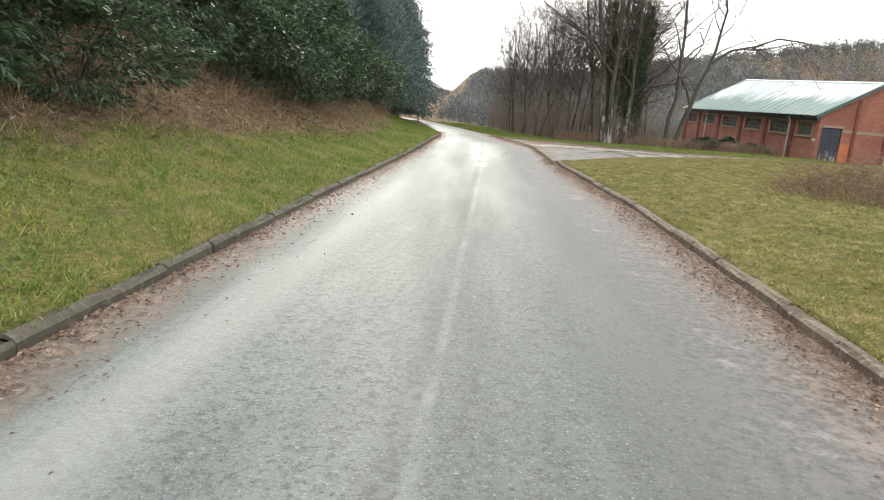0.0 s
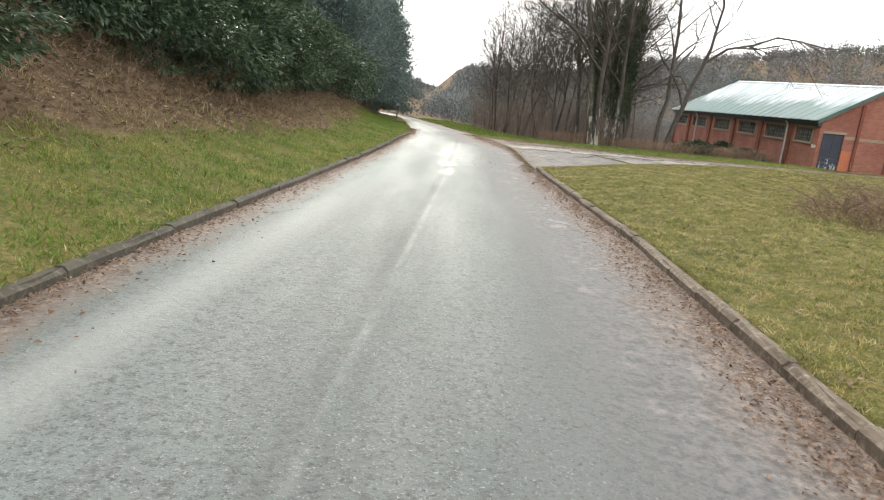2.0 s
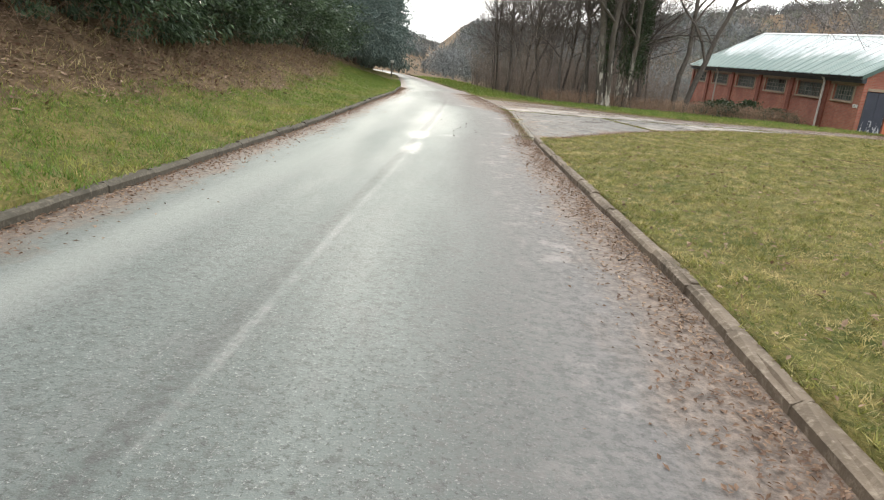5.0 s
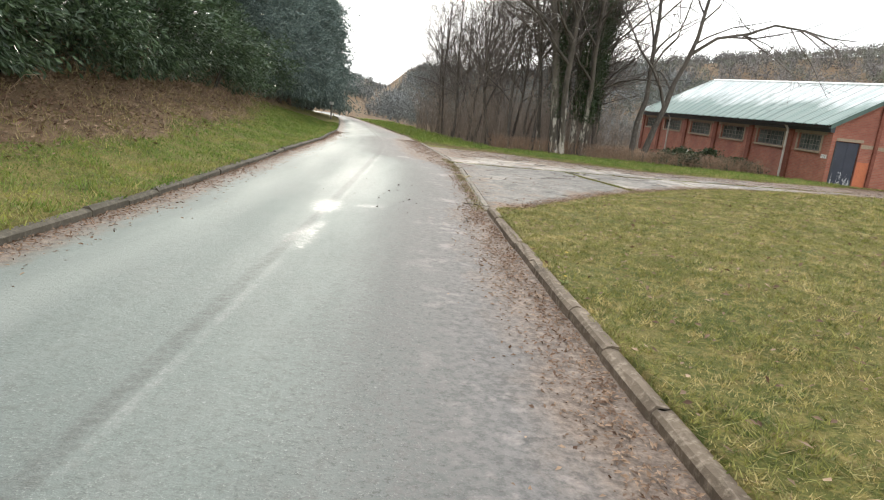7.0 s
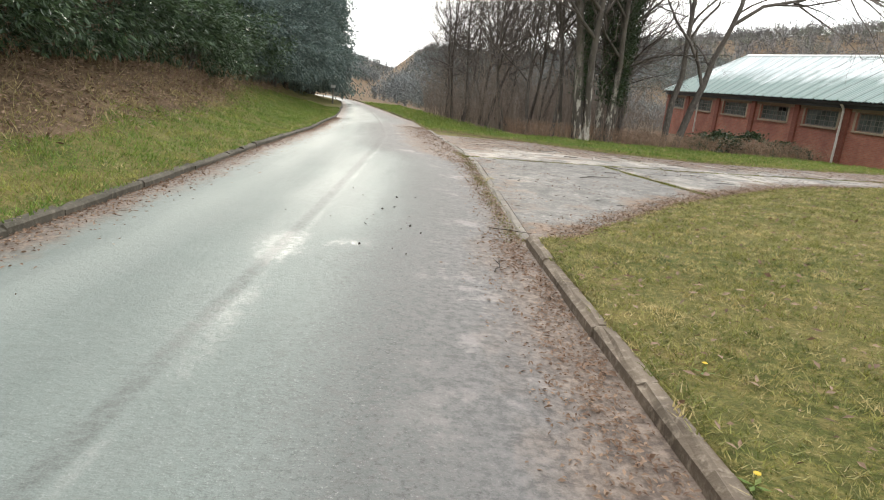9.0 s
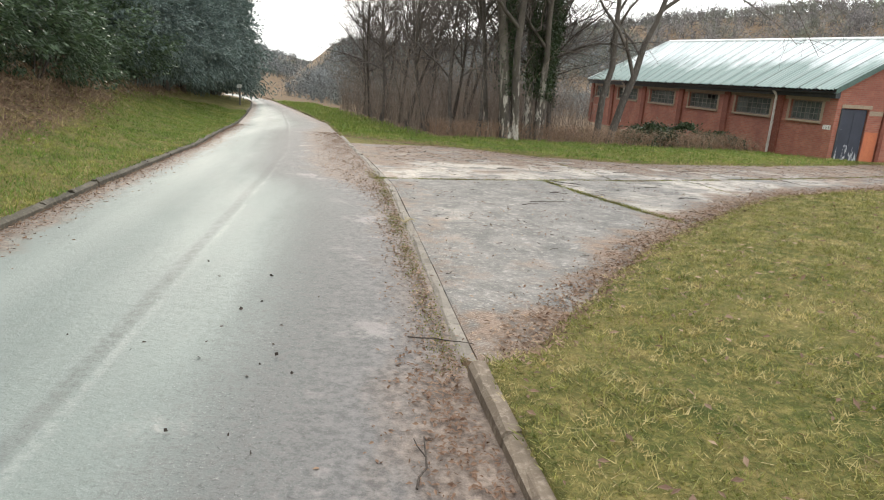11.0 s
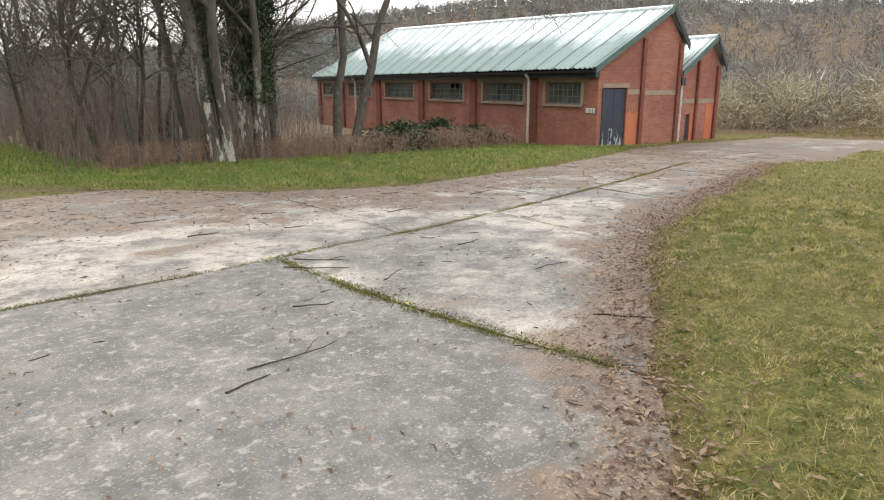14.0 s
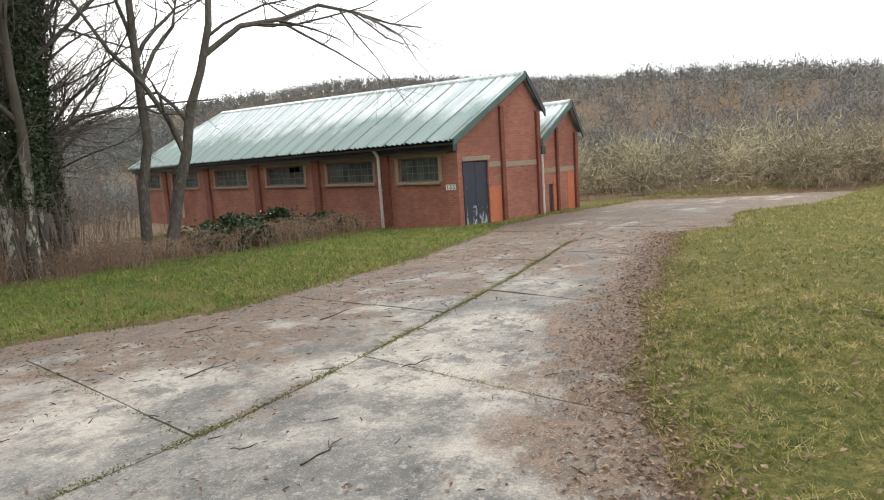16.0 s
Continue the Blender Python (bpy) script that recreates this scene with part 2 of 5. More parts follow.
def brick_material():
    m, n, l, b = nodes_of("red_brick")
    co = where(n)
    sep = n.new("ShaderNodeSeparateXYZ")
    l.new(co, sep.inputs[0])
    cmb = n.new("ShaderNodeCombineXYZ")
    l.new(calc(n, l, "ADD", sep.outputs[0], sep.outputs[1]), cmb.inputs[0])
    l.new(sep.outputs[2], cmb.inputs[1])
    br = n.new("ShaderNodeTexBrick")
    br.inputs["Scale"].default_value = 1.0
    br.inputs["Brick Width"].default_value, br.inputs["Row Height"].default_value = 0.225, 0.075
    br.inputs["Mortar Size"].default_value = 0.008
    br.inputs["Color1"].default_value, br.inputs["Color2"].default_value = (0.32, 0.105, 0.07, 1), (0.43, 0.16, 0.105, 1)
    br.inputs["Mortar"].default_value = (0.3, 0.2, 0.15, 1)
    l.new(cmb.outputs[0], br.inputs["Vector"])
    big, mid = tex_noise(n, l, co, 0.7, 5, 0.65), tex_noise(n, l, co, 4, 5, 0.7)
    col = mix(n, l, calc(n, l, "MULTIPLY", ramp(n, l, big, 0.42, 0.62), 0.6), br.outputs["Color"], (0.22, 0.08, 0.058))
    col = mix(n, l, calc(n, l, "MULTIPLY", ramp(n, l, mid, 0.55, 0.8), 0.5), col, (0.4, 0.2, 0.13))
    l.new(col, b.inputs["Base Color"])
    b.inputs["Roughness"].default_value = 0.88
    bump(n, l, b, calc(n, l, "ADD", calc(n, l, "MULTIPLY", br.outputs["Fac"], -1.0), calc(n, l, "MULTIPLY", mid, 0.5)), 0.5, 0.01)
    return m


def roof_material():
    m, n, l, b = nodes_of("weathered_corrugated_sheet")
    co = where(n)
    big = tex_noise(n, l, co, 0.5, 5, 0.6)
    streak = tex_noise(n, l, co, 1.0, 5, 0.6, (0.25, 2.2, 0.25))
    # near-white base: the sky's reflection on the sheets is put into the colour
    col = mix(n, l, ramp(n, l, streak, 0.4, 0.65), (0.6, 0.66, 0.645), (0.9, 0.91, 0.91))
    # mossy lower sheets
    moss = ramp(n, l, calc(n, l, "ADD", attr(n, "downslope"), calc(n, l, "MULTIPLY", calc(n, l, "SUBTRACT", big, 0.5), 1.1)), 0.36, 0.66)
    col = mix(n, l, calc(n, l, "MULTIPLY", moss, 0.8), col, (0.21, 0.3, 0.265))
    lap = calc(n, l, "MULTIPLY", attr(n, "lap"), ramp(n, l, streak, 0.3, 0.55))
    col = mix(n, l, calc(n, l, "MULTIPLY", lap, 0.9), col, (0.12, 0.14, 0.12))
    l.new(col, b.inputs["Base Color"])
    l.new(ramp_to(n, l, moss, 0.28, 0.6), b.inputs["Roughness"])
    return m


def door_material():
    m, n, l, b = nodes_of("peeling_navy_paint")
    co = where(n)
    peel = tex_noise(n, l, co, 5, 5, 0.75, (1, 1, 0.35))
    low = n.new("ShaderNodeSeparateXYZ")
    l.new(co, low.inputs[0])
    f = calc(n, l, "ADD", peel, calc(n, l, "MULTIPLY", low.outputs[2], -0.13))
    col = mix(n, l, ramp(n, l, tex_noise(n, l, co, 1.5), 0.3, 0.7), (0.028, 0.034, 0.05), (0.045, 0.052, 0.075))
    col = mix(n, l, ramp(n, l, f, 0.6, 0.64), col, (0.45, 0.46, 0.48))
    l.new(col, b.inputs["Base Color"])
    b.inputs["Roughness"].default_value = 0.5
    return m


def wood_mat(name, c1, c2, c3):
    """Far trees: every crown has a tone of its own, with some scatter between its twigs."""
    m, n, l, b = nodes_of(name)
    tone = attr(n, "tone")
    col = mix(n, l, tone, c1, c2)
    col = mix(n, l, ramp(n, l, tex_noise(n, l, where(n), 0.07, 4, 0.6), 0.5, 0.62), col, c3)
    hs = n.new("ShaderNodeHueSaturation")
    l.new(col, hs.inputs["Color"])
    l.new(ramp_to(n, l, n.new("ShaderNodeNewGeometry").outputs["Random Per Island"], 0.65, 1.3), hs.inputs["Value"])
    l.new(hs.outputs[0], b.inputs["Base Color"])
    b.inputs["Roughness"].default_value = 0.95
    return m


def flaking_bark():
    """Dark bark with pale lichen plates that are commonest near the foot."""
    m, n, l, b = nodes_of("pale_lichened_bark")
    co = where(n)
    coarse, fine = tex_noise(n, l, co, 1.8, 5, 0.65, (1, 1, 0.4)), tex_noise(n, l, co, 11, 4, 0.7, (1, 1, 0.4))
    col = mix(n, l, ramp(n, l, coarse, 0.35, 0.65), (0.055, 0.046, 0.037), (0.13, 0.112, 0.09))
    sep = n.new("ShaderNodeSeparateXYZ")
    l.new(co, sep.inputs[0])
    plates = tex_noise(n, l, co, 3.4, 5, 0.7, (1, 1, 0.3))
    f = calc(n, l, "MULTIPLY", ramp(n, l, plates, 0.52, 0.57), ramp(n, l, sep.outputs[2], 4.2, 1.6))
    col = mix(n, l, calc(n, l, "MULTIPLY", f, 0.9), col, (0.5, 0.46, 0.39))
    col = mix(n, l, ramp(n, l, fine, 0.56, 0.7), col, (0.09, 0.09, 0.05))
    l.new(col, b.inputs["Base Color"])
    b.inputs["Roughness"].default_value = 0.92
    bump(n, l, b, calc(n, l, "ADD", fine, coarse), 0.9, 0.03)
    return m


ROAD, GROUND, CONCRETE, BRICK, ROOF, DOOR = road_material(), ground_material(), concrete_material(), brick_material(), roof_material(), door_material()
KERB = rough_mat("old_concrete_kerb", (0.11, 0.083, 0.058), (0.21, 0.163, 0.118), (0.34, 0.28, 0.215), 1.6, 14, 0.9, 0.8, 0.014)
KERB_DARK = rough_mat("mossy_dark_kerb", (0.06, 0.052, 0.036), (0.105, 0.09, 0.066), (0.17, 0.145, 0.11), 1.6, 14, 0.92, 0.8, 0.014)
STONE_EDGE = rough_mat("pale_flush_edging", (0.19, 0.165, 0.135), (0.31, 0.27, 0.225), (0.14, 0.12, 0.095), 2.2, 18, 0.88, 0.6, 0.01)
ORANGE = rough_mat("newer_orange_brick", (0.5, 0.15, 0.07), (0.56, 0.19, 0.09), (0.42, 0.14, 0.08), 2, 14, 0.88)
STONE = rough_mat("buff_concrete_trim", (0.3, 0.235, 0.16), (0.36, 0.29, 0.21), (0.22, 0.18, 0.13), 2, 18, 0.85)
OXIDE = rough_mat("dark_red_brick_pier", (0.16, 0.05, 0.032), (0.22, 0.07, 0.045), (0.28, 0.12, 0.08), 1.5, 14, 0.88)
TRIM = rough_mat("dark_gutter_paint", (0.025, 0.03, 0.036), (0.045, 0.052, 0.06), (0.08, 0.09, 0.09), 2, 20, 0.5)
VERGE = rough_mat("green_verge_board", (0.07, 0.12, 0.1), (0.1, 0.16, 0.135), (0.05, 0.07, 0.06), 2, 20, 0.6)
PIPE = rough_mat("pale_pipe_paint", (0.5, 0.47, 0.42), (0.6, 0.57, 0.52), (0.35, 0.3, 0.25), 3, 25, 0.55, 0.2, 0.004)
STEEL = rough_mat("rusty_window_steel", (0.15, 0.145, 0.125), (0.21, 0.2, 0.175), (0.12, 0.075, 0.05), 3, 25, 0.7)
WHITE = rough_mat("white_sign_paint", (0.72, 0.71, 0.67), (0.8, 0.79, 0.76), (0.6, 0.58, 0.52), 3, 25, 0.5, 0.1, 0.002)
BLACK = rough_mat("black_lettering", (0.02, 0.02, 0.02), (0.03, 0.03, 0.03), (0.05, 0.05, 0.05), 5, 30, 0.5, 0)
# near-black colour for the unseen inside surfaces added behind the panes
INSIDE = rough_mat("dark_interior", (0.05, 0.048, 0.044), (0.08, 0.075, 0.07), (0.1, 0.09, 0.08), 1, 8, 0.9, 0)
BARK = rough_mat("grey_brown_bark", (0.06, 0.051, 0.043), (0.115, 0.098, 0.08), (0.19, 0.17, 0.145), 1.6, 16, 0.92, 0.9, 0.02, stretch=(1, 1, 0.35))
BIRCH = flaking_bark()
TWIG = rough_mat("bare_twigs", (0.085, 0.072, 0.063), (0.14, 0.115, 0.097), (0.2, 0.168, 0.145), 0.6, 6, 0.9, 0, island=0.3)
THICKET = rough_mat("pale_thicket_stems", (0.15, 0.118, 0.094), (0.24, 0.19, 0.15), (0.32, 0.26, 0.21), 0.6, 6, 0.9, 0, island=0.35)
RUSSET = rough_mat("russet_dead_stems", (0.2, 0.125, 0.08), (0.3, 0.2, 0.135), (0.4, 0.3, 0.21), 0.6, 6, 0.9, 0, island=0.35)
# hill twigs are greyed: distance haze is put into the base colour
HILL_HAZED = wood_mat("hillside_woods_hazed", (0.12, 0.112, 0.11), (0.27, 0.25, 0.235), (0.19, 0.2, 0.15))
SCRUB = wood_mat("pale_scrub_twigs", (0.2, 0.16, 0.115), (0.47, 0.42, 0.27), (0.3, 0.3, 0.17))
# blue-grey here is haze painted into the valley trees' colour
VALLEY_HAZED = wood_mat("valley_woods_hazed", (0.12, 0.13, 0.13), (0.25, 0.26, 0.255), (0.17, 0.19, 0.16))
STRAW = rough_mat("dry_straw", (0.4, 0.33, 0.18), (0.52, 0.44, 0.26), (0.3, 0.24, 0.13), 4, 30, 0.8, 0)
PETAL = rough_mat("dandelion_yellow", (0.7, 0.5, 0.03), (0.75, 0.56, 0.05), (0.6, 0.4, 0.02), 20, 80, 0.6, 0)
STICK = rough_mat("fallen_stick_bark", (0.04, 0.03, 0.024), (0.075, 0.055, 0.042), (0.12, 0.1, 0.08), 4, 30, 0.9)
RHODO = leaf_mat("glossy_evergreen_leaves", (0.02, 0.04, 0.018), (0.12, 0.175, 0.085), (0.065, 0.1, 0.055), 0.28, 0.15, 2.0)
# these greens are lifted towards grey-blue: haze put into the leaf colour
FIR = leaf_mat("hazed_evergreen_sprays", (0.07, 0.105, 0.092), (0.23, 0.29, 0.255), (0.145, 0.19, 0.175), 0.45, 0.2, 1.5)
IVY = leaf_mat("ivy_leaves", (0.02, 0.04, 0.014), (0.05, 0.08, 0.025), (0.035, 0.05, 0.02), 0.4)
GREEN = leaf_mat("green_grass_blades", (0.065, 0.13, 0.02), (0.27, 0.36, 0.07), (0.38, 0.36, 0.1), 0.55, 0.3, 1.3, 0.5, 0.64, 6.0, 0.6, 8.0)
THATCH = leaf_mat("dead_grass", (0.28, 0.22, 0.1), (0.54, 0.44, 0.23), (0.2, 0.14, 0.08), 0.8, 0.2, 3.0, 0.5, 0.6)
BLADE = leaf_mat("grass_blades", (0.075, 0.105, 0.02), (0.44, 0.41, 0.115), (0.6, 0.48, 0.22), 0.55, 0.3, 3.4, 0.48, 0.6, 7.0, 0.85, 11.0)
LITTER = leaf_mat("fallen_leaves", (0.1, 0.055, 0.035), (0.46, 0.32, 0.215), (0.22, 0.13, 0.083), 0.7, 0.15)
MOSS = leaf_mat("moss_and_weeds", (0.1, 0.13, 0.025), (0.3, 0.28, 0.06), (0.16, 0.13, 0.05), 0.8, 0.3)
glass, gn, gl, gb = nodes_of("dirty_glass")
gb.inputs["Base Color"].default_value = (0.1, 0.115, 0.11, 1)
gb.inputs["Roughness"].default_value = 0.12
gl.new(mix(gn, gl, ramp(gn, gl, tex_noise(gn, gl, where(gn), 1.3), 0.35, 0.65), (0.05, 0.065, 0.06), (0.14, 0.16, 0.145)), gb.inputs["Base Color"])

# ---- mesh helpers ----
class Geo:
    """Collects points and faces of one size (3 or 4 corners), then makes one mesh."""

    def __init__(self, k=4):
        self.k, self.v, self.f, self.n = k, [], [], 0

    def add(self, v, f):
        v = np.asarray(v, float).reshape(-1, 3)
        self.v.append(v)
        self.f.append(np.asarray(f, int).reshape(-1, self.k) + self.n)
        self.n += len(v)

    def mesh(self, name, material, smooth=False, **attrs):
        me = bpy.data.meshes.new(name)
        v, f = np.concatenate(self.v), np.concatenate(self.f)
        me.vertices.add(len(v))
        me.vertices.foreach_set("co", v.ravel())
        me.loops.add(f.size)
        me.loops.foreach_set("vertex_index", f.ravel().astype(np.int32))
        me.polygons.add(len(f))
        me.polygons.foreach_set("loop_start", (np.arange(len(f)) * self.k).astype(np.int32))
        me.polygons.foreach_set("use_smooth", np.full(len(f), smooth))
        me.update(calc_edges=True)
        for key, val in attrs.items():
            a = me.attributes.new(key, "FLOAT", "POINT")
            a.data.foreach_set("value", np.asarray(val, np.float32))
        me.materials.append(material)
        return me


def bm_mesh(name, bm, material):
    me = bpy.data.meshes.new(name)
    bm.to_mesh(me)
    bm.free()
    me.materials.append(material)
    return me


def part(name, data, material, parent, label=""):
    """One mesh object under a thing or a part; data is a bmesh or a Geo."""
    me = bm_mesh(name, data, material) if isinstance(data, bmesh.types.BMesh) else data.mesh(name, material) if isinstance(data, Geo) else data
    ob = new(name, me)
    ob.parent = parent
    if label:
        tagged(ob, label)
    return ob


def box(bm, x0, x1, y0, y1, z0, z1, bevel=0.0):
    r = bmesh.ops.create_cube(bm, size=1, matrix=Matrix.Translation(((x0 + x1) / 2, (y0 + y1) / 2, (z0 + z1) / 2)) @ Matrix.Diagonal((x1 - x0, y1 - y0, z1 - z0, 1)))
    if bevel:
        es = list({e for v in r["verts"] for e in v.link_edges})
        bmesh.ops.bevel(bm, geom=es, offset=bevel, segments=2, affect="EDGES", profile=0.6)
    return bm


def boxed(*a, **k):
    return box(bmesh.new(), *a, **k)


def tube(geo, pts, radii, sides):
    pts = np.asarray(pts, float)
    d = np.gradient(pts, axis=0)
    d /= np.linalg.norm(d, axis=1)[:, None] + 1e-9
    ref = np.where(np.abs(d[:, 2:3]) > 0.9, [[1.0, 0, 0]], [[0, 0, 1.0]])
    a = np.cross(d, ref)
    a /= np.linalg.norm(a, axis=1)[:, None] + 1e-9
    b = np.cross(d, a)
    th = np.arange(sides) * 2 * np.pi / sides
    ring = a[:, None] * np.cos(th)[None, :, None] + b[:, None] * np.sin(th)[None, :, None]
    v = pts[:, None] + ring * np.asarray(radii)[:, None, None]
    n = len(pts)
    i, j = np.meshgrid(np.arange(n - 1), np.arange(sides), indexing="ij")
    k = (j + 1) % sides
    f = np.stack([i * sides + j, i * sides + k, (i + 1) * sides + k, (i + 1) * sides + j], -1)
    geo.add(v.reshape(-1, 3), f.reshape(-1, 4))


def grid_mesh(xs, ys, fz):
    X, Y = np.meshgrid(xs, ys, indexing="ij")
    X = follow_road(X, Y)
    Z = fz(X, Y)
    n, m = X.shape
    i, j = np.meshgrid(np.arange(n - 1), np.arange(m - 1), indexing="ij")
    f = np.stack([i * m + j, (i + 1) * m + j, (i + 1) * m + j + 1, i * m + j + 1], -1).reshape(-1, 4)
    g = Geo()
    g.add(np.stack([X, Y, Z], -1).reshape(-1, 3), f)
    return g, X.ravel(), Y.ravel()


def wave(x, y, s, seed=0.0):
    """Cheap smooth unevenness, about -1 to 1."""
    return (np.sin(x * s * 1.7 + seed) * np.cos(y * s * 1.3 + seed * 2.1) + np.sin((x + y) * s * 2.9 + seed * 3.3) * 0.6 + np.cos((x - 1.7 * y) * s * 4.7 + seed) * 0.4) / 2


def smooth(a, b, x):
    t = np.clip((x - a) / (b - a), 0, 1)
    return t * t * (3 - 2 * t)


# ---- plan ----
def level(y):
    """Height of the carriageway and yard along the valley."""
    return np.interp(y, [-50, 0, 10, 20, 29, 34, 42, 50, 60, 100, 160, 400], [0.8, 0, -0.16, -0.37, -0.46, -0.60, -0.90, -1.28, -1.65, -2.7, -4.0, -6])


def left_edge(y):
    return np.interp(y, [-40, 0, 12, 24, 30, 36, 43, 51, 60, 72, 86, 100, 120], [-2.9, -2.85, -2.8, -2.75, -2.82, -3.05, -3.75, -4.6, -5.75, -7.3, -9.4, -12.5, -20])


def right_edge(y):
    return np.interp(y, [-40, 12, 16, 22, 30, 39, 45, 55, 62, 72, 86, 100, 120], [2.55, 2.55, 2.35, 2.08, 1.85, 0.95, 0.45, -0.5, -1.8, -3.7, -6.6, -9.5, -16])


KERB_END = 21.8
LAWN_X, LAWN_Y = [-60, 1.9, 2.7, 3.4, 5.1, 6.9, 8.3, 9.9, 11.8, 13.4, 19, 19.6, 23.4, 25, 60], [21.8, 21.8, 22.3, 23.3, 25.6, 27.5, 28.8, 30.1, 31.1, 31.8, 34.3, 33.3, 34.8, 33.5, 33]
FAR_X, FAR_Y = [-60, 0.6, 4.4, 6.9, 9.7, 13.8, 18, 20.9, 24, 30, 31, 60], [44.5, 43.8, 40, 37.4, 36.5, 37.5, 39.2, 40.8, 41.2, 41.0, 36, 33]


def lawn_line(x):
    return np.interp(x, LAWN_X, LAWN_Y)


def far_line(x):
    return np.interp(x, FAR_X, FAR_Y)


def bank(d):
    """Rise of the left verge and wooded bank, d metres from the kerb."""
    return np.interp(d, [0, 1.2, 2.4, 3.6, 5, 7, 10, 16, 30, 60, 140, 400], [0.1, 0.2, 0.5, 1.0, 1.8, 3.0, 5.0, 8.5, 16, 26, 40, 46])


def terrain(x, y):
    base = level(y)
    dl, dr = left_edge(y) - x, x - right_edge(y)
    flat = smooth(62, 100, y)
    left = base + bank(dl) * (1 - 0.35 * flat) + 0.05 * wave(x, y, 0.8)
    # right-hand lawn behind its kerb
    inlawn = lawn_line(x) - y
    lawn = base - 0.018 + 0.118 * smooth(-0.1, 0.45, inlawn + 0.1 * wave(x, y, 2.2)) + 0.12 * smooth(0.3, 2.5, np.minimum(inlawn, dr)) + 0.03 * wave(x, y, 0.9, 2) * smooth(0.1, 1.2, inlawn)
    # grass strip, thicket floor and hill beyond the yard
    over = y - far_line(x)
    strip = base - 0.018 + 0.098 * smooth(-0.05, 0.4, np.minimum(over, dr + 0.1) + 0.1 * wave(x, y, 2.0, 1)) + 0.05 * wave(x, y, 0.7, 3) * smooth(0.1, 1.2, over)
    hill = np.interp(x, [30, 45, 70, 120, 200, 500], [0, 0.4, 3.4, 11.5, 20.5, 28]) + np.interp(y, [90, 160, 260, 420, 700], [0, 0.5, 8, 20, 34])
    swell = np.interp(y, [60, 80, 110, 131, 177, 221, 288, 331, 384, 510, 600], [0.7, 0.88, 1.1, 1.22, 1.25, 1.33, 1.42, 1.34, 1.22, 0.95, 0.85])
    hill = hill * np.where(x > 60, swell, 1 + (swell - 1) * smooth(30, 60, x))
    dip = -0.5 * smooth(47, 55, y) * smooth(4, 9, dr)
    right = np.where(inlawn > -0.4, lawn, strip) + hill + dip
    z = np.where(dl > 0, left, np.where(dr > 0, right, base - 0.15))
    in_kerb = ((dl > 0) & (dl < 0.113)) | ((dr > 0) & (dr < 0.113) & (y < KERB_END))
    return np.where(in_kerb, base - 0.05, z)


def verge_width(y):
    """Width of the mown grass between the left kerb and the leaf-strewn bank."""
    return np.interp(y, [0, 8, 16, 24, 35, 45, 60], [3.7, 3.4, 2.8, 2.2, 2.7, 4.0, 4.4])


def litter_amount(x, y):
    dl, dr = left_edge(y) - x, x - right_edge(y)
    a = np.maximum(smooth(-0.7, 0.3, dl - verge_width(y) + 0.4 * wave(x, y, 0.6, 5)), smooth(92, 104, y))
    edge = np.minimum(np.abs(y - lawn_line(x)), np.abs(y - far_line(x)))
    b = np.where((dr > 0) & (y > 20.5) & (x < 34), 0.75 * smooth(0.45, 0.0, edge), 0)
    c = smooth(43.0, 46.5, y + 0.6 * wave(x, y, 0.5)) * (dr > 2.2) * ((x < 19) | (y > 71))
    d = smooth(26, 34, x) * (y > 30) + smooth(40, 50, x) + smooth(92, 104, y)
    return np.clip(np.where(dl > 0, a, np.maximum(np.maximum(b, c), d)), 0, 1)


def follow_road(u, y):
    """Bends the sheet's lines so that they run along both edges of the carriageway."""
    wl = np.interp(u, [-2.85, 0], [1, 0])
    wr = np.interp(u, [0, 2.55, 12, 60], [0, 1, 1, 0])
    return u + wl * (left_edge(y) + 2.85) + wr * (right_edge(y) - 2.55)


def graded(lo, a, b, hi, fine):
    out = [np.arange(a, b, fine)]
    for start, end, sign in ((a, lo, -1), (b, hi, 1)):
        pts, step, p = [], fine, start
        while (p - end) * sign < 0:
            pts.append(p)
            step *= 1.16
            p += step * sign
        out.append(np.array(pts[1:] + [end] if sign < 0 else pts + [end]))
    return np.unique(np.round(np.concatenate(out), 4))


edges = [-3.1, -2.972, -2.96, -2.852, -2.84, 2.54, 2.552, 2.66, 2.672, 2.8]
g, gx, gy = grid_mesh(np.unique(np.concatenate([graded(-420, -9, 24, 620, 0.22), edges])), graded(-60, -2, 48, 760, 0.22), terrain)
ground = tagged(new("ground", g.mesh("ground", GROUND, True, litter=litter_amount(gx, gy))), "mossy winter turf with brown leaf litter on a wooded bank", "ground", kind="structure")

# carriageway
ry = np.unique(np.concatenate([np.arange(-30, 60, 0.35), np.arange(60, 118, 1.5)]))
u = np.linspace(0, 1, 25)
U, Y = np.meshgrid(u, ry, indexing="ij")
L, R = left_edge(Y) - 0.02, right_edge(Y) + 0.02
X = L + (R - L) * U
Z = level(Y) + 0.035 * (1 - (2 * U - 1) ** 2) - 0.01 + 0.006 * wave(X, Y, 1.1)
n, m = U.shape
i, j = np.meshgrid(np.arange(n - 1), np.arange(m - 1), indexing="ij")
g = Geo()
g.add(np.stack([X, Y, Z], -1).reshape(-1, 3), np.stack([i * m + j, (i + 1) * m + j, (i + 1) * m + j + 1, i * m + j + 1], -1).reshape(-1, 4))


def puddle(cx, cy, rx, ry_):
    return smooth(1.15, 0.6, np.hypot((X - cx) / rx, (Y - cy) / ry_) + 0.15 * wave(X, Y, 1.6, cx))


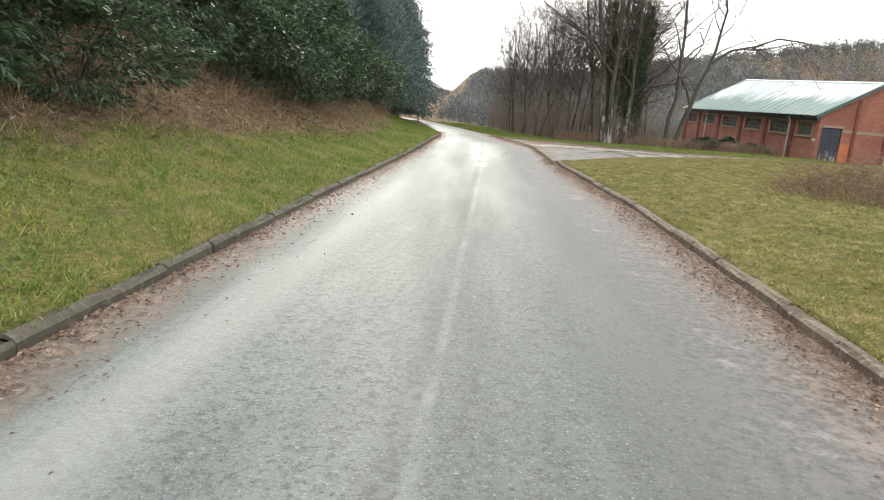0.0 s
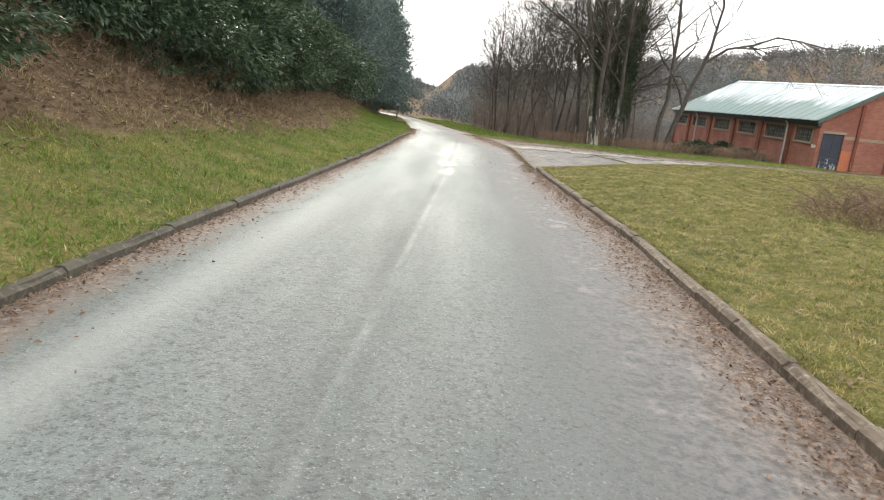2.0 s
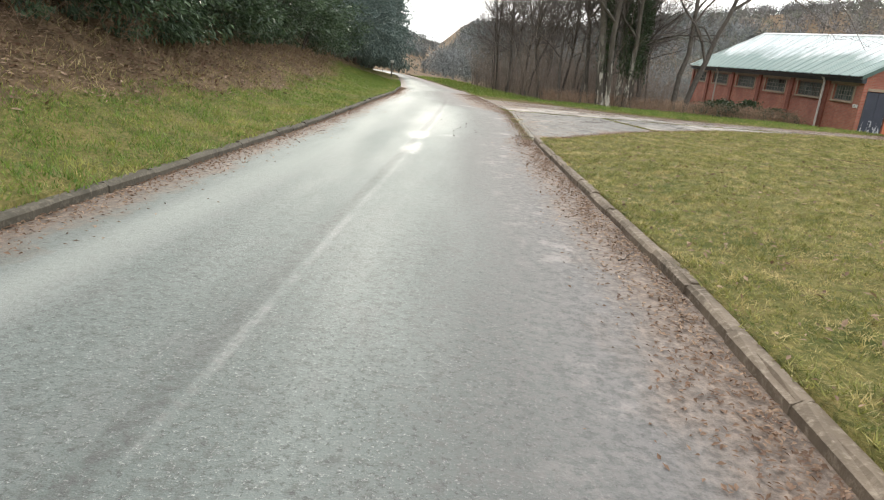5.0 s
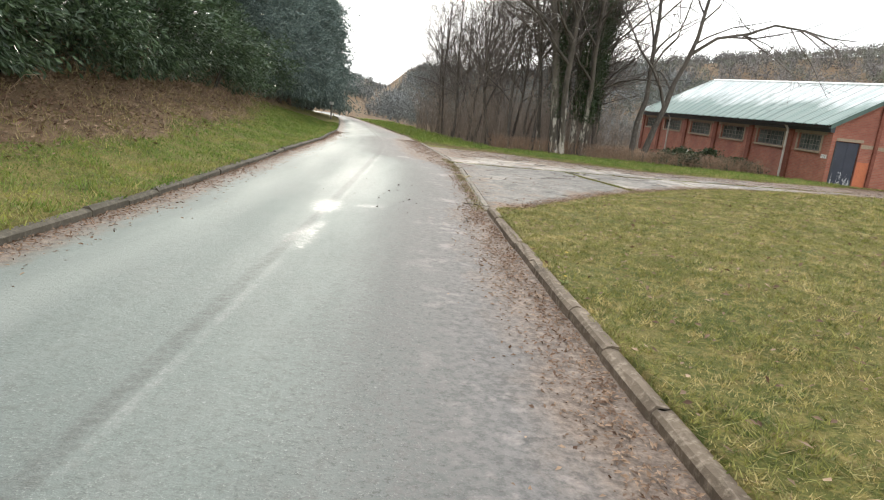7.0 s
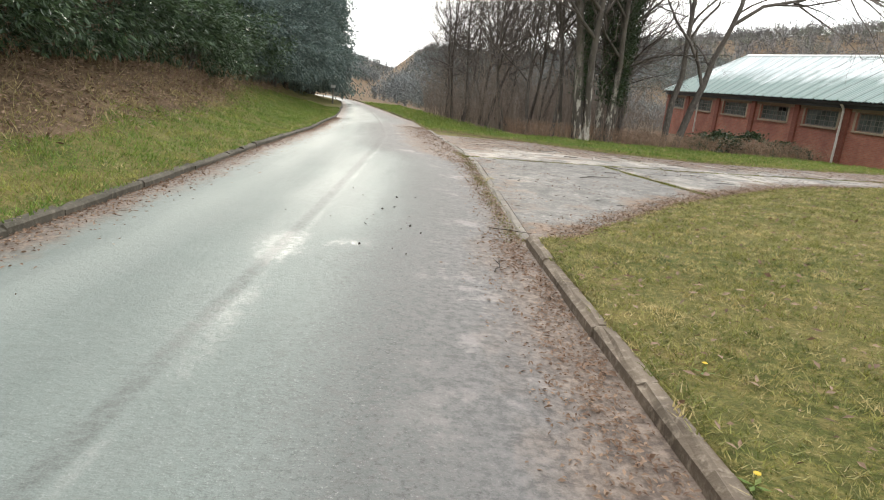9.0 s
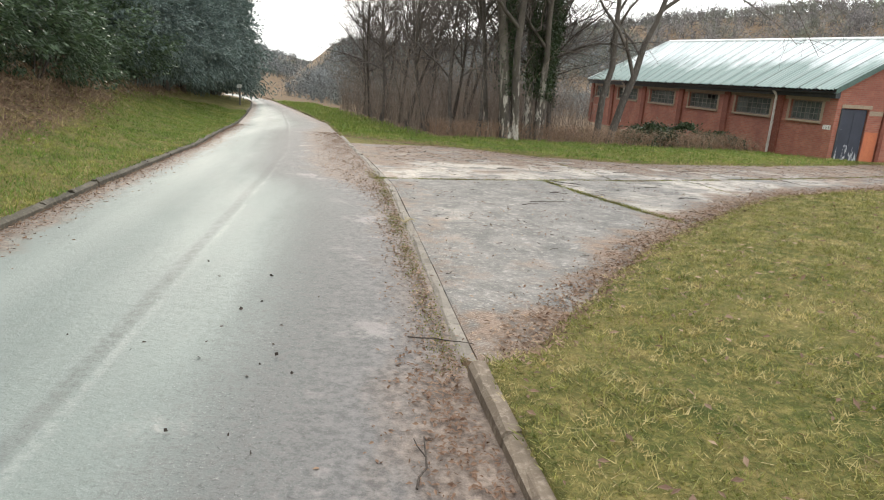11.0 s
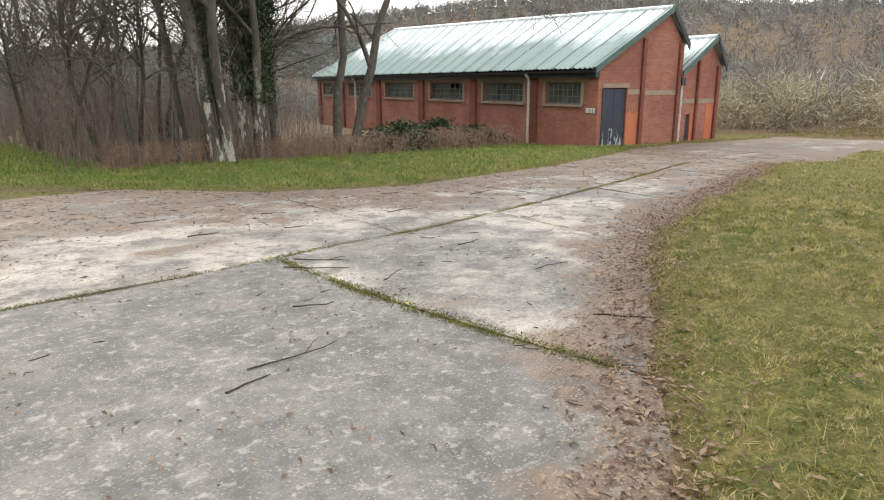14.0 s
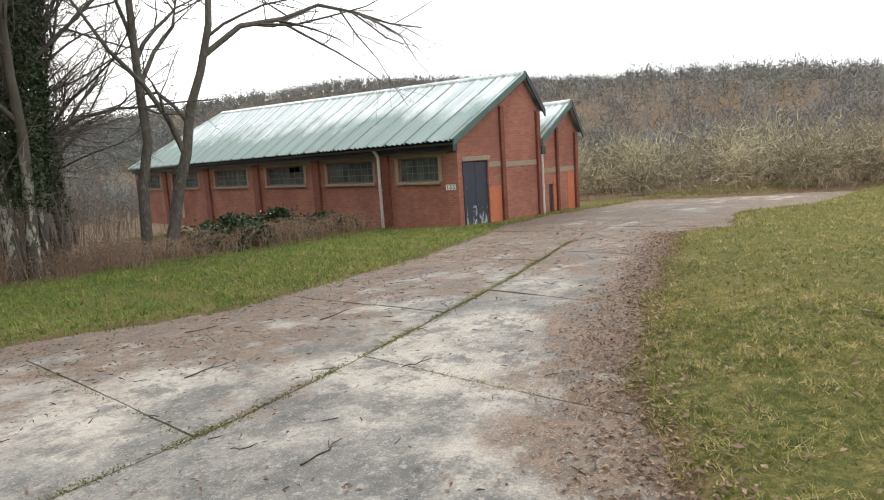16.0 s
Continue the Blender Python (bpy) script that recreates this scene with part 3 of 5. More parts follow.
wet = np.clip(0.85 * puddle(-0.3, 18.6, 0.22, 1.1) + 0.9 * puddle(-0.42, 20.7, 0.34, 0.9) + 0.8 * puddle(0.25, 21.1, 0.3, 0.22), 0, 1)
road = tagged(new("road", g.mesh("road", ROAD, True, from_left=(X - L).ravel(), from_right=(R - X + 0.3 * smooth(20.5, 23, Y) * smooth(31, 28, Y) - 0.75 * smooth(28.5, 32, Y) * smooth(52, 44, Y)).ravel(), wet=wet.ravel(), silt=(smooth(6, 20, Y) * (0.85 + 0.15 * wave(X, Y, 0.8, 2))).ravel())), "worn grey asphalt lane with a centre seam and damp patches", "road", kind="structure")


# kerbs: cast lengths butted end to end
def kerb_stone(side, y0, y1, parent, rng, h=0.09, material=None):
    edge = left_edge if side < 0 else right_edge
    w = 0.12
    g = Geo()
    jit = rng.uniform(-0.012, 0.012, 2) * (1 if h > 0.05 else 0.4)
    prof = [(0.0, -0.12), (0.0, h - 0.03), (0.022, h - 0.004), (0.05, h), (w, h), (w, -0.12)]
    rows = []
    for k in range(4):
        y = y0 + 0.003 + (y1 - y0 - 0.006) * k / 3
        for px, pz in prof:
            chip = 0.009 * rng.normal() if 0 < px < w else 0
            rows.append((edge(y) + side * (px + jit[0] + abs(chip)), y, level(y) + pz + jit[1] + (chip if pz > 0 else 0)))
    f = [(k * 6 + c, k * 6 + c + 1, k * 6 + c + 7, k * 6 + c + 6) for k in range(3) for c in range(5)]
    f += [(0, 1, 4, 5), (1, 2, 3, 4), (18, 19, 22, 23), (19, 20, 21, 22)]
    g.add(rows, f)
    part("kerb_stone", g, material or KERB, parent)


rng = np.random.default_rng(4)
kerb_left = tagged(new("kerb_left"), "low grey concrete kerb of butted lengths, moss on top", "kerb", kind="structure")
kerb_right = tagged(new("kerb_right"), "low chipped concrete kerb ending at the yard entrance", "kerb", kind="structure")
y = -8.0
while y < 62:
    kerb_stone(-1, y, y + 0.915, kerb_left, rng, 0.09, KERB_DARK)
    y += 0.915
y = KERB_END
while y > -8:
    kerb_stone(1, y - 0.915, y, kerb_right, rng)
    y -= 0.915
kerb_flush = tagged(new("kerb_flush"), "pale concrete edging laid flush across the yard entrance", "kerb", kind="structure")
y = KERB_END + 0.02
while y < 47:
    kerb_stone(1, y, y + 0.915, kerb_flush, rng, 0.008, STONE_EDGE)
    y += 0.915
g = Geo()
for a in np.arange(62, 96, 2.0):
    ys = np.linspace(a, a + 2, 3)
    for k in range(2):
        p = [(left_edge(yy) - dx, yy, level(yy) + dz) for yy in ys[k:k + 2] for dx, dz in ((0, -0.1), (0.02, 0.12), (0.14, 0.12))]
        g.add(p, [(0, 1, 4, 3), (1, 2, 5, 4)])
tagged(part("kerb_run", g, KERB_DARK, kerb_left), kind="stuff")

# concrete yard of cast slabs
JOINT_X, JOINT_Y = [-2, 1.8, 4.8, 6, 7.3, 9.1, 13.4, 19, 32], [30.7, 30.9, 31.4, 31.8, 32.05, 32.6, 34.2, 36.6, 38.5]


def joint_line(x, k):
    return np.interp(x, JOINT_X, JOINT_Y) + (-9.5, 0.0, 4.3, 9.0)[k]


yard = tagged(new("yard"), "weathered concrete slabs with mossy joints and leaf litter", "yard", kind="structure")


def slab(xa, xb, k, lean, lean_b=None, dark=0.0):
    """One slab between joint lines k and k+1; its two ends lean with the slab bay."""
    nu, nv = 14, 18
    g = Geo()
    Uu, Vv = np.meshgrid(np.linspace(0, 1, nu), np.linspace(0, 1, nv), indexing="ij")
    gap = 0.012
    xx = xa + gap + (xb - xa - 2 * gap) * Uu
    lo, hi = joint_line(xx, k) + gap, joint_line(xx, k + 1) - gap
    yy = lo + (hi - lo) * Vv
    tilt = lean + ((lean if lean_b is None else lean_b) - lean) * Uu
    d = joint_line(xx, 1) - yy
    xx = xx - tilt * np.where(d > 0, 0.42 * d + 0.11 * d * d, d)
    keep = np.maximum(xx, right_edge(yy) + 0.127)
    xx = keep
    zz = level(yy) + 0.012 + 0.012 * wave(xx, yy, 0.7, xa) + 0.004 * wave(xx, yy, 4)
    edge = (Uu == 0) | (Uu == 1) | (Vv == 0) | (Vv == 1)
    zz = zz - 0.012 * edge
    top = np.stack([xx, yy, zz], -1).reshape(-1, 3)
    a, b = np.meshgrid(np.arange(nu - 1), np.arange(nv - 1), indexing="ij")
    f = np.stack([a * nv + b, (a + 1) * nv + b, (a + 1) * nv + b + 1, a * nv + b + 1], -1).reshape(-1, 4)
    loop = [c * nv for c in range(nu)] + [(nu - 1) * nv + c for c in range(1, nv)] + [c * nv + nv - 1 for c in range(nu - 2, -1, -1)] + [c for c in range(nv - 2, 0, -1)]
    low = top[loop] - [0, 0, 0.15]
    q = len(loop)
    side = [(loop[c], nu * nv + c, nu * nv + (c + 1) % q, loop[(c + 1) % q]) for c in range(q)]
    g.add(np.concatenate([top, low]), np.concatenate([f, np.array(side)]))
    v = np.concatenate([top, low])
    e = np.minimum(np.abs(v[:, 1] - lawn_line(v[:, 0])), np.abs(v[:, 1] - far_line(v[:, 0])))
    lit = 0.2 - 0.6 * dark + 0.62 * smooth(1.6, 0.2, e) + 0.42 * smooth(32.3, 35.5, v[:, 1]) + 0.3 * smooth(1.2, 0.0, v[:, 0] - right_edge(v[:, 1]))
    part("slab", g.mesh("slab", CONCRETE, False, litter=lit, dark=dark * smooth(0.1, 1.1, np.minimum(e, 3.0)) ), None, yard)


for xa, xb, la, lb in ((1.2, 5.35, -0.05, -0.28), (5.35, 9.2, -0.28, -0.06), (9.2, 12.4, -0.06, 0.05), (12.4, 16.2, 0.05, 0.1), (16.2, 20.5, 0.1, 0.1), (20.5, 25.5, 0.1, 0.1), (25.5, 31, 0.1, 0.1)):
    slab(xa, xb, 0, la, lb, 0.2 if xa < 2 else 0.0)
for xa, xb in ((0.2, 7.2), (7.2, 11.0), (11.0, 15.0), (15.0, 19.6), (19.6, 25.5), (25.5, 31)):
    slab(xa, xb, 1, -0.06, None, -0.03 if xa < 8 else 0.03)
for xa, xb in ((0.2, 9.0), (9.0, 14), (14, 19.4), (19.4, 25.5), (25.5, 31)):
    slab(xa, xb, 2, 0.0)

# ---- brick warehouse: two gabled bays ----
WX, WY, WY2, BASE, EAVE = 19.91, 41.77, 70.0, -1.05, 1.86
HIP_Y, RISE = 64.3, 0.033  # far hip of the roof, and the ridge's slight climb towards it
GABLE = [(19.91, 1.86), (23.2, 3.86), (24.03, 2.86)]
GABLE_B = [(24.03, 1.7), (25.8, 2.98), (26.36, 2.1)]
house = tagged(new("warehouse"), "red brick warehouse, pale corrugated roof, two gabled bays", "warehouse")
WINS = [(42.66, 44.66), (46.1, 49.0), (50.7, 53.8), (55.65, 59.05), (61.05, 64.5), (66.3, 69.1)]
WZ0, WZ1 = 0.64, 1.44


def wall_long():
    """Long wall in one piece with window openings cut through its thickness."""
    bm = bmesh.new()
    ys = [WY + 0.34] + [v for w in WINS for v in w] + [WY2]
    zs = [BASE - 0.4, WZ0, WZ1, EAVE]
    v = [[bm.verts.new((WX, y, z)) for z in zs] for y in ys]
    fs = [bm.faces.new((v[k][r], v[k][r + 1], v[k + 1][r + 1], v[k + 1][r])) for k in range(len(ys) - 1) for r in range(3) if not (k % 2 and r == 1)]
    ext = bmesh.ops.extrude_face_region(bm, geom=fs, use_keep_orig=True)
    bmesh.ops.translate(bm, vec=(0.34, 0, 0), verts=[e for e in ext["geom"] if isinstance(e, bmesh.types.BMVert)])
    bmesh.ops.recalc_face_normals(bm, faces=bm.faces[:])
    return bm


def prism(bm, pts, y0, y1):
    """Upright sheet with outline pts (x, z) between two y planes."""
    a = [bm.verts.new((x, y0, z)) for x, z in pts]
    b = [bm.verts.new((x, y1, z)) for x, z in pts]
    bm.faces.new(a)
    bm.faces.new(b[::-1])
    for k in range(len(pts)):
        q = (k + 1) % len(pts)
        bm.faces.new((a[q], a[k], b[k], b[q]))
    bmesh.ops.recalc_face_normals(bm, faces=bm.faces[:])
    bmesh.ops.triangulate(bm, faces=[f for f in bm.faces if len(f.verts) > 4], quad_method="BEAUTY", ngon_method="EAR_CLIP")
    return bm


part("wall", wall_long(), BRICK, house, "red brick wall with rows of wide windows")
DX0, DX1, DZ1 = 20.17, 21.3, 1.22
gable = prism(bmesh.new(), [(WX, BASE - 0.4), (DX0, BASE - 0.4), (DX0, DZ1), (DX1, DZ1), (DX1, BASE - 0.4), (24.03, BASE - 0.4), (24.03, 2.86), (23.2, 3.86), (WX, 1.86)], WY, WY + 0.34)
part("gable_wall", gable, BRICK, house, "red brick gable with a concrete band")
gable = prism(bmesh.new(), [(24.03, BASE - 0.4), (24.6, BASE - 0.4), (24.6, 0.2), (24.85, 0.2), (24.85, BASE - 0.4), (26.36, BASE - 0.4), (26.36, 2.1), (25.8, 2.98), (24.03, 1.7)], WY + 0.06, WY + 0.4)
part("gable_wall", gable, BRICK, house, "lower brick gable of the second bay")
part("wall", boxed(26.06, 26.36, WY + 0.4, HIP_Y, BASE - 0.4, 2.1), BRICK, house)
part("wall", boxed(WX + 0.34, 24.03, WY2 - 0.34, WY2, BASE - 0.4, 1.8), BRICK, house)
part("wall", boxed(23.69, 24.03, HIP_Y, WY2 - 0.35, BASE - 0.4, 1.8), BRICK, house)
part("wall", prism(bmesh.new(), [(24.04, BASE - 0.4), (26.06, BASE - 0.4), (26.06, 2.2), (25.8, 2.9), (24.04, 1.66)], HIP_Y - 0.34, HIP_Y), BRICK, house)
# unseen inside surfaces, added behind the windows in one near-black colour
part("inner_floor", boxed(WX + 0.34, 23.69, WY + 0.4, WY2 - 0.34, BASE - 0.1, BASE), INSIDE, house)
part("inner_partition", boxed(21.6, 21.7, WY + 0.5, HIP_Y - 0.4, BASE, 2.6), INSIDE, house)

# piers and bands
for y0, y1 in ((45.12, 45.6), (49.5, 49.95), (54.4, 54.9), (59.6, 60.1), (65.2, 65.7), (69.5, 70.0)):
    part("pier", boxed(WX - 0.11, WX - 0.003, y0, y1, BASE - 0.3, EAVE - 0.28, bevel=0.012), OXIDE, house)
part("corner_pier", boxed(WX - 0.06, WX - 0.003, WY - 0.05, WY + 0.42, BASE - 0.3, EAVE - 0.28, bevel=0.01), BRICK, house)
for x0, x1, top, y in ((21.93, 22.1, 2.95, WY), (23.85, 24.03, 2.8, WY), (25.05, 25.16, 2.25, WY + 0.06), (26.2, 26.36, 2.05, WY + 0.06)):
    part("pier", boxed(x0, x1, y - 0.1, y - 0.003, BASE - 0.3, top, bevel=0.012), OXIDE, house)
for x0, x1, z, y in ((21.34, 21.93, 1.0, WY), (22.1, 23.85, 0.96, WY), (24.06, 25.05, 0.62, WY + 0.06), (25.16, 26.2, 0.62, WY + 0.06)):
    part("band", boxed(x0, x1, y - 0.012, y - 0.002, z, z + 0.17), STONE, house, "stained buff concrete band")
part("door_lintel", boxed(20.1, 21.4, WY - 0.03, WY - 0.002, DZ1 + 0.02, DZ1 + 0.16, bevel=0.008), STONE, house)
spans = [(42.2, 45.1)] + [(45.62, 49.48), (49.97, 54.38), (54.92, 59.58), (60.12, 65.18), (65.72, 69.48)]
for y0, y1 in spans:
    part("band", boxed(WX - 0.015, WX - 0.003, y0, y1, WZ1 + 0.01, WZ1 + 0.17), STONE, house, "buff concrete lintel band")

# newer orange brick let into the old work
for x0, x1, z0, z1, y in ((21.33, 21.9, BASE - 0.2, 0.35, WY), (25.75, 26.18, BASE - 0.2, 0.6, WY + 0.06), (24.88, 25.03, BASE - 0.2, 0.5, WY + 0.06)):
    part("brick_patch", boxed(x0, x1, y - 0.009, y - 0.002, z0, z1), ORANGE, house, "patch of newer orange brick")

# windows
for y0, y1 in WINS:
    frame_bm = bmesh.new()
    x0, x1 = WX + 0.12, WX + 0.16
    for a, b, c, d in ((y0, y1, WZ0, WZ0 + 0.05), (y0, y1, WZ1 - 0.05, WZ1), (y0, y0 + 0.05, WZ0 + 0.05, WZ1 - 0.05), (y1 - 0.05, y1, WZ0 + 0.05, WZ1 - 0.05)):
        box(frame_bm, x0 - 0.02, x1 + 0.02, a, b, c, d)
    cols = 7
    w = (y1 - y0 - 0.1) / cols
    for k in range(1, cols):
        box(frame_bm, x0, x1, y0 + 0.05 + w * k - 0.012, y0 + 0.05 + w * k + 0.012, WZ0 + 0.05, WZ1 - 0.05)
    hz = (WZ1 - WZ0 - 0.1) / 3
    for k in (1, 2):
        for c in range(cols):
            box(frame_bm, x0, x1, y0 + 0.05 + w * c + 0.013, y0 + 0.05 + w * (c + 1) - 0.013, WZ0 + 0.05 + hz * k - 0.012, WZ0 + 0.05 + hz * k + 0.012)
    win = part("window", frame_bm, STEEL, house, "steel-framed window of small dusty panes")
    for a, b in ((y0 - 0.16, y0 - 0.003), (y1 + 0.003, y1 + 0.16)):
        part("jamb", boxed(WX - 0.014, WX - 0.002, a, b, WZ0, WZ1 + 0.006), STONE, win)
    part("sill", boxed(WX - 0.07, WX + 0.11, y0 - 0.1, y1 + 0.1, WZ0 - 0.09, WZ0 - 0.003, bevel=0.01), STONE, win)
    for c in range(cols):
        for k in range(3):
            if rng.random() < 0.02:
                continue
            px = x0 + 0.02 + rng.uniform(-0.004, 0.004)
            part("pane", boxed(px, px + 0.005, y0 + 0.05 + w * c + 0.013, y0 + 0.05 + w * (c + 1) - 0.013, WZ0 + 0.052 + hz * k + 0.012, WZ0 + 0.048 + hz * (k + 1) - 0.012), glass, win)

# doors
door = part("door", boxed(DX0 + 0.02, DX1 - 0.02, WY + 0.1, WY + 0.15, BASE + 0.18, DZ1 - 0.02), DOOR, house, "navy double door with peeling paint")
mid = (DX0 + DX1) / 2
for a, b in ((DX0 + 0.03, mid - 0.006), (mid + 0.006, DX1 - 0.03)):
    part("leaf", boxed(a, b, WY + 0.06, WY + 0.098, BASE + 0.2, DZ1 - 0.03, bevel=0.006), DOOR, door)
part("door_post", boxed(DX0 - 0.07, DX0 - 0.003, WY - 0.03, WY + 0.2, BASE - 0.2, DZ1 + 0.01), TRIM, house)
side_door = part("side_door", boxed(24.62, 24.83, WY + 0.12, WY + 0.17, BASE, 0.18), TRIM, house, "narrow dark door")

# roofs: corrugated sheets laid in courses
def corrugated(p0, p1, y0, y1, name, label="", rise=0.0, hip=0.0):
    (xa, za), (xb, zb) = p0, p1
    pitch = 0.26
    ny = int((y1 - y0) / pitch * 6)
    ys = np.linspace(y0, y1, ny)
    us = np.array([0, 0.02, 0.335, 0.34, 0.36, 0.665, 0.67, 0.69, 1.0])
    off = np.array([0, 0, 0.0, 0.03, 0.03, 0.03, 0.06, 0.06, 0.06])
    Uu, Yy = np.meshgrid(us, ys, indexing="ij")
    nrm = np.array([-(zb - za), xb - xa])
    nrm = nrm / np.hypot(*nrm) * np.sign(nrm[1])
    cor = 0.028 * np.cos(2 * np.pi * Yy / pitch) + 0.05 * (np.abs(((Yy - y0) % 1.04) - 0.06) < 0.05) + off[:, None] * -0.6 + 0.06
    xx, zz = xa + (xb - xa) * Uu + nrm[0] * cor, za + (zb - za) * Uu + nrm[1] * cor
    Yh = np.minimum(Yy, y1 - hip * Uu)
    zz = zz + rise * (Yh - y0) * Uu
    a, b = np.meshgrid(np.arange(len(us) - 1), np.arange(ny - 1), indexing="ij")
    f = np.stack([a * ny + b, (a + 1) * ny + b, (a + 1) * ny + b + 1, a * ny + b + 1], -1).reshape(-1, 4)
    g = Geo()
    top = np.stack([xx, Yh, zz], -1).reshape(-1, 3)
    g.add(top, f)
    g.add(top - np.array([nrm[0] * 0.02, 0, nrm[1] * 0.02]), f[:, ::-1])
    down = np.tile((1 - Uu).ravel(), 2)
    seam = np.tile((np.abs(((Yy - y0) % 1.04) - 0.16) < 0.1).astype(float).ravel(), 2)
    part(name, g.mesh(name, ROOF, False, downslope=down, lap=seam), None, house, label)


y0, y1 = WY - 0.16, WY2 + 0.3
corrugated((19.58, 1.86), (23.25, 4.02), y0, y1, "roof", "pale green-grey corrugated sheet roof, mossy at the eaves", RISE, y1 - HIP_Y)
corrugated((24.2, 2.78), (23.2, 4.0), y0, y1, "roof", "", RISE, y1 - HIP_Y)
corrugated((23.98, 1.74), (25.85, 3.1), y0 + 0.06, HIP_Y, "roof", "pale corrugated roof of the second bay")
corrugated((26.5, 2.0), (25.8, 3.08), y0 + 0.06, HIP_Y, "roof")
apex = np.array([23.22, HIP_Y, 4.02 + RISE * (HIP_Y - y0)])
foot = np.linspace([19.58, y1, 1.86], [24.2, y1, 2.78], 60)
rows = np.array([foot + (apex - foot) * v + [0, 0, 0.05] for v in np.linspace(0, 0.985, 8)])
rows[:, ::3, 2] -= 0.03
a, b = np.meshgrid(np.arange(7), np.arange(59), indexing="ij")
f = np.stack([a * 60 + b, (a + 1) * 60 + b, (a + 1) * 60 + b + 1, a * 60 + b + 1], -1).reshape(-1, 4)
g = Geo()
g.add(rows.reshape(-1, 3), f)
g.add(rows.reshape(-1, 3) - [0, 0, 0.03], f[:, ::-1])
part("hip_end", g.mesh("hip_end", ROOF, False, downslope=np.tile(np.repeat(np.linspace(1, 0, 8), 60), 2), lap=np.zeros(960)), None, house)
for name, ends, r in (("ridge_cap", ((23.22, y0, 4.06), tuple(apex + [0, 0, 0.04])), 0.085), ("ridge_cap", ((25.82, y0, 3.14), (25.82, HIP_Y, 3.14)), 0.085), ("hip_cap", ((19.58, y1, 1.93), tuple(apex + [0, 0, 0.03])), 0.07)):
    g = Geo()
    tube(g, np.linspace(*ends, 24), [r] * 24, 8)
    part(name, g, ROOF, house)
part("party_wall", boxed(23.75, 24.02, WY + 0.4, HIP_Y - 0.35, BASE, 2.75), BRICK, house)
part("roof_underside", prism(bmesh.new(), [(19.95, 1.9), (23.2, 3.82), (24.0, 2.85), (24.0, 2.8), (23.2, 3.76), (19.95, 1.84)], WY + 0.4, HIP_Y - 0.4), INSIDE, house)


def barge(p0, p1, name, w=0.16):
    (xa, za), (xb, zb) = p0, p1
    return part(name, prism(bmesh.new(), [(xa, za - w), (xb, zb - w), (xb, zb + 0.05), (xa, za + 0.05)], y0 - 0.05, y0 - 0.005), VERGE if xa < xb else TRIM, house)


barge((19.58, 1.9), (23.24, 4.06), "bargeboard")
barge((24.22, 2.8), (23.26, 4.03), "bargeboard", 0.2)
barge((23.99, 1.78), (25.83, 3.13), "bargeboard")
barge((26.5, 2.02), (25.86, 3.1), "bargeboard", 0.2)
part("fascia", boxed(WX - 0.2, WX - 0.003, WY - 0.04, WY2 + 0.2, EAVE - 0.27, EAVE - 0.01), TRIM, house)
g = Geo()
prof = [(math.cos(a) * 0.075, math.sin(a) * 0.075) for a in np.linspace(math.pi, 2 * math.pi, 7)]
for yy in (WY - 0.15, WY2 + 0.3):
    g.v.append(np.array([(19.56 + px, yy, 1.83 + pz) for px, pz in prof] + [(19.56 + px * 0.86, yy, 1.83 + pz * 0.86) for px, pz in prof]))
    g.n += 14
g.f.append(np.array([(k, k + 1, k + 15, k + 14) for k in range(6)] + [(k + 7, k + 21, k + 22, k + 8) for k in range(6)]))
part("gutter", g, TRIM, house)


def pipe(x, y, z0, z1, name, swan):
    g = Geo()
    pts = [(x, y, z0), (x, y, z1)] if not swan else [(x, y, z0), (x, y, z1 - 0.25), (x - 0.05, y, z1 - 0.15), (x - 0.2, y, z1 + 0.02)]
    tube(g, pts, [0.055] * len(pts), 10)
    for z in np.linspace(z0 + 0.3, z1 - 0.4, 3):
        tube(g, [(x, y, z), (x, y, z + 0.06)], [0.07, 0.07], 10)
    part(name, g, PIPE, house, "pale painted downpipe")


pipe(WX - 0.18, 45.5, BASE + 0.1, 1.76, "downpipe", True)
pipe(WX - 0.18, 63.0, BASE + 0.1, 1.76, "downpipe", True)
pipe(24.1, WY - 0.06, BASE + 0.1, 1.3, "downpipe", False)
part("hopper", boxed(24.0, 24.22, WY - 0.16, WY - 0.01, 1.3, 1.6, bevel=0.02), TRIM, house)
# number plate of three cells
plate = part("number_plate", boxed(WX - 0.09, WX - 0.065, 41.83, 42.27, 0.36, 0.54, bevel=0.004), WHITE, house, "small white number plate")
for k, ch in enumerate("155"):
    cu = bpy.data.curves.new("digit", "FONT")
    cu.body, cu.size, cu.align_x, cu.extrude = ch, 0.19, "CENTER", 0.001
    tmp = bpy.data.objects.new("digit", cu)
    me = bpy.data.meshes.new_from_object(tmp)
    bpy.data.objects.remove(tmp)
    me.materials.clear()
    me.materials.append(BLACK)
    dg = part("digit", me, None, plate)
    dg.matrix_world = pose(WX - 0.094, 42.19 - 0.14 * k, 0.385, 90, 0, -90)

# ---- plants ----
def unit(v):
    return v / (np.linalg.norm(v) + 1e-9)


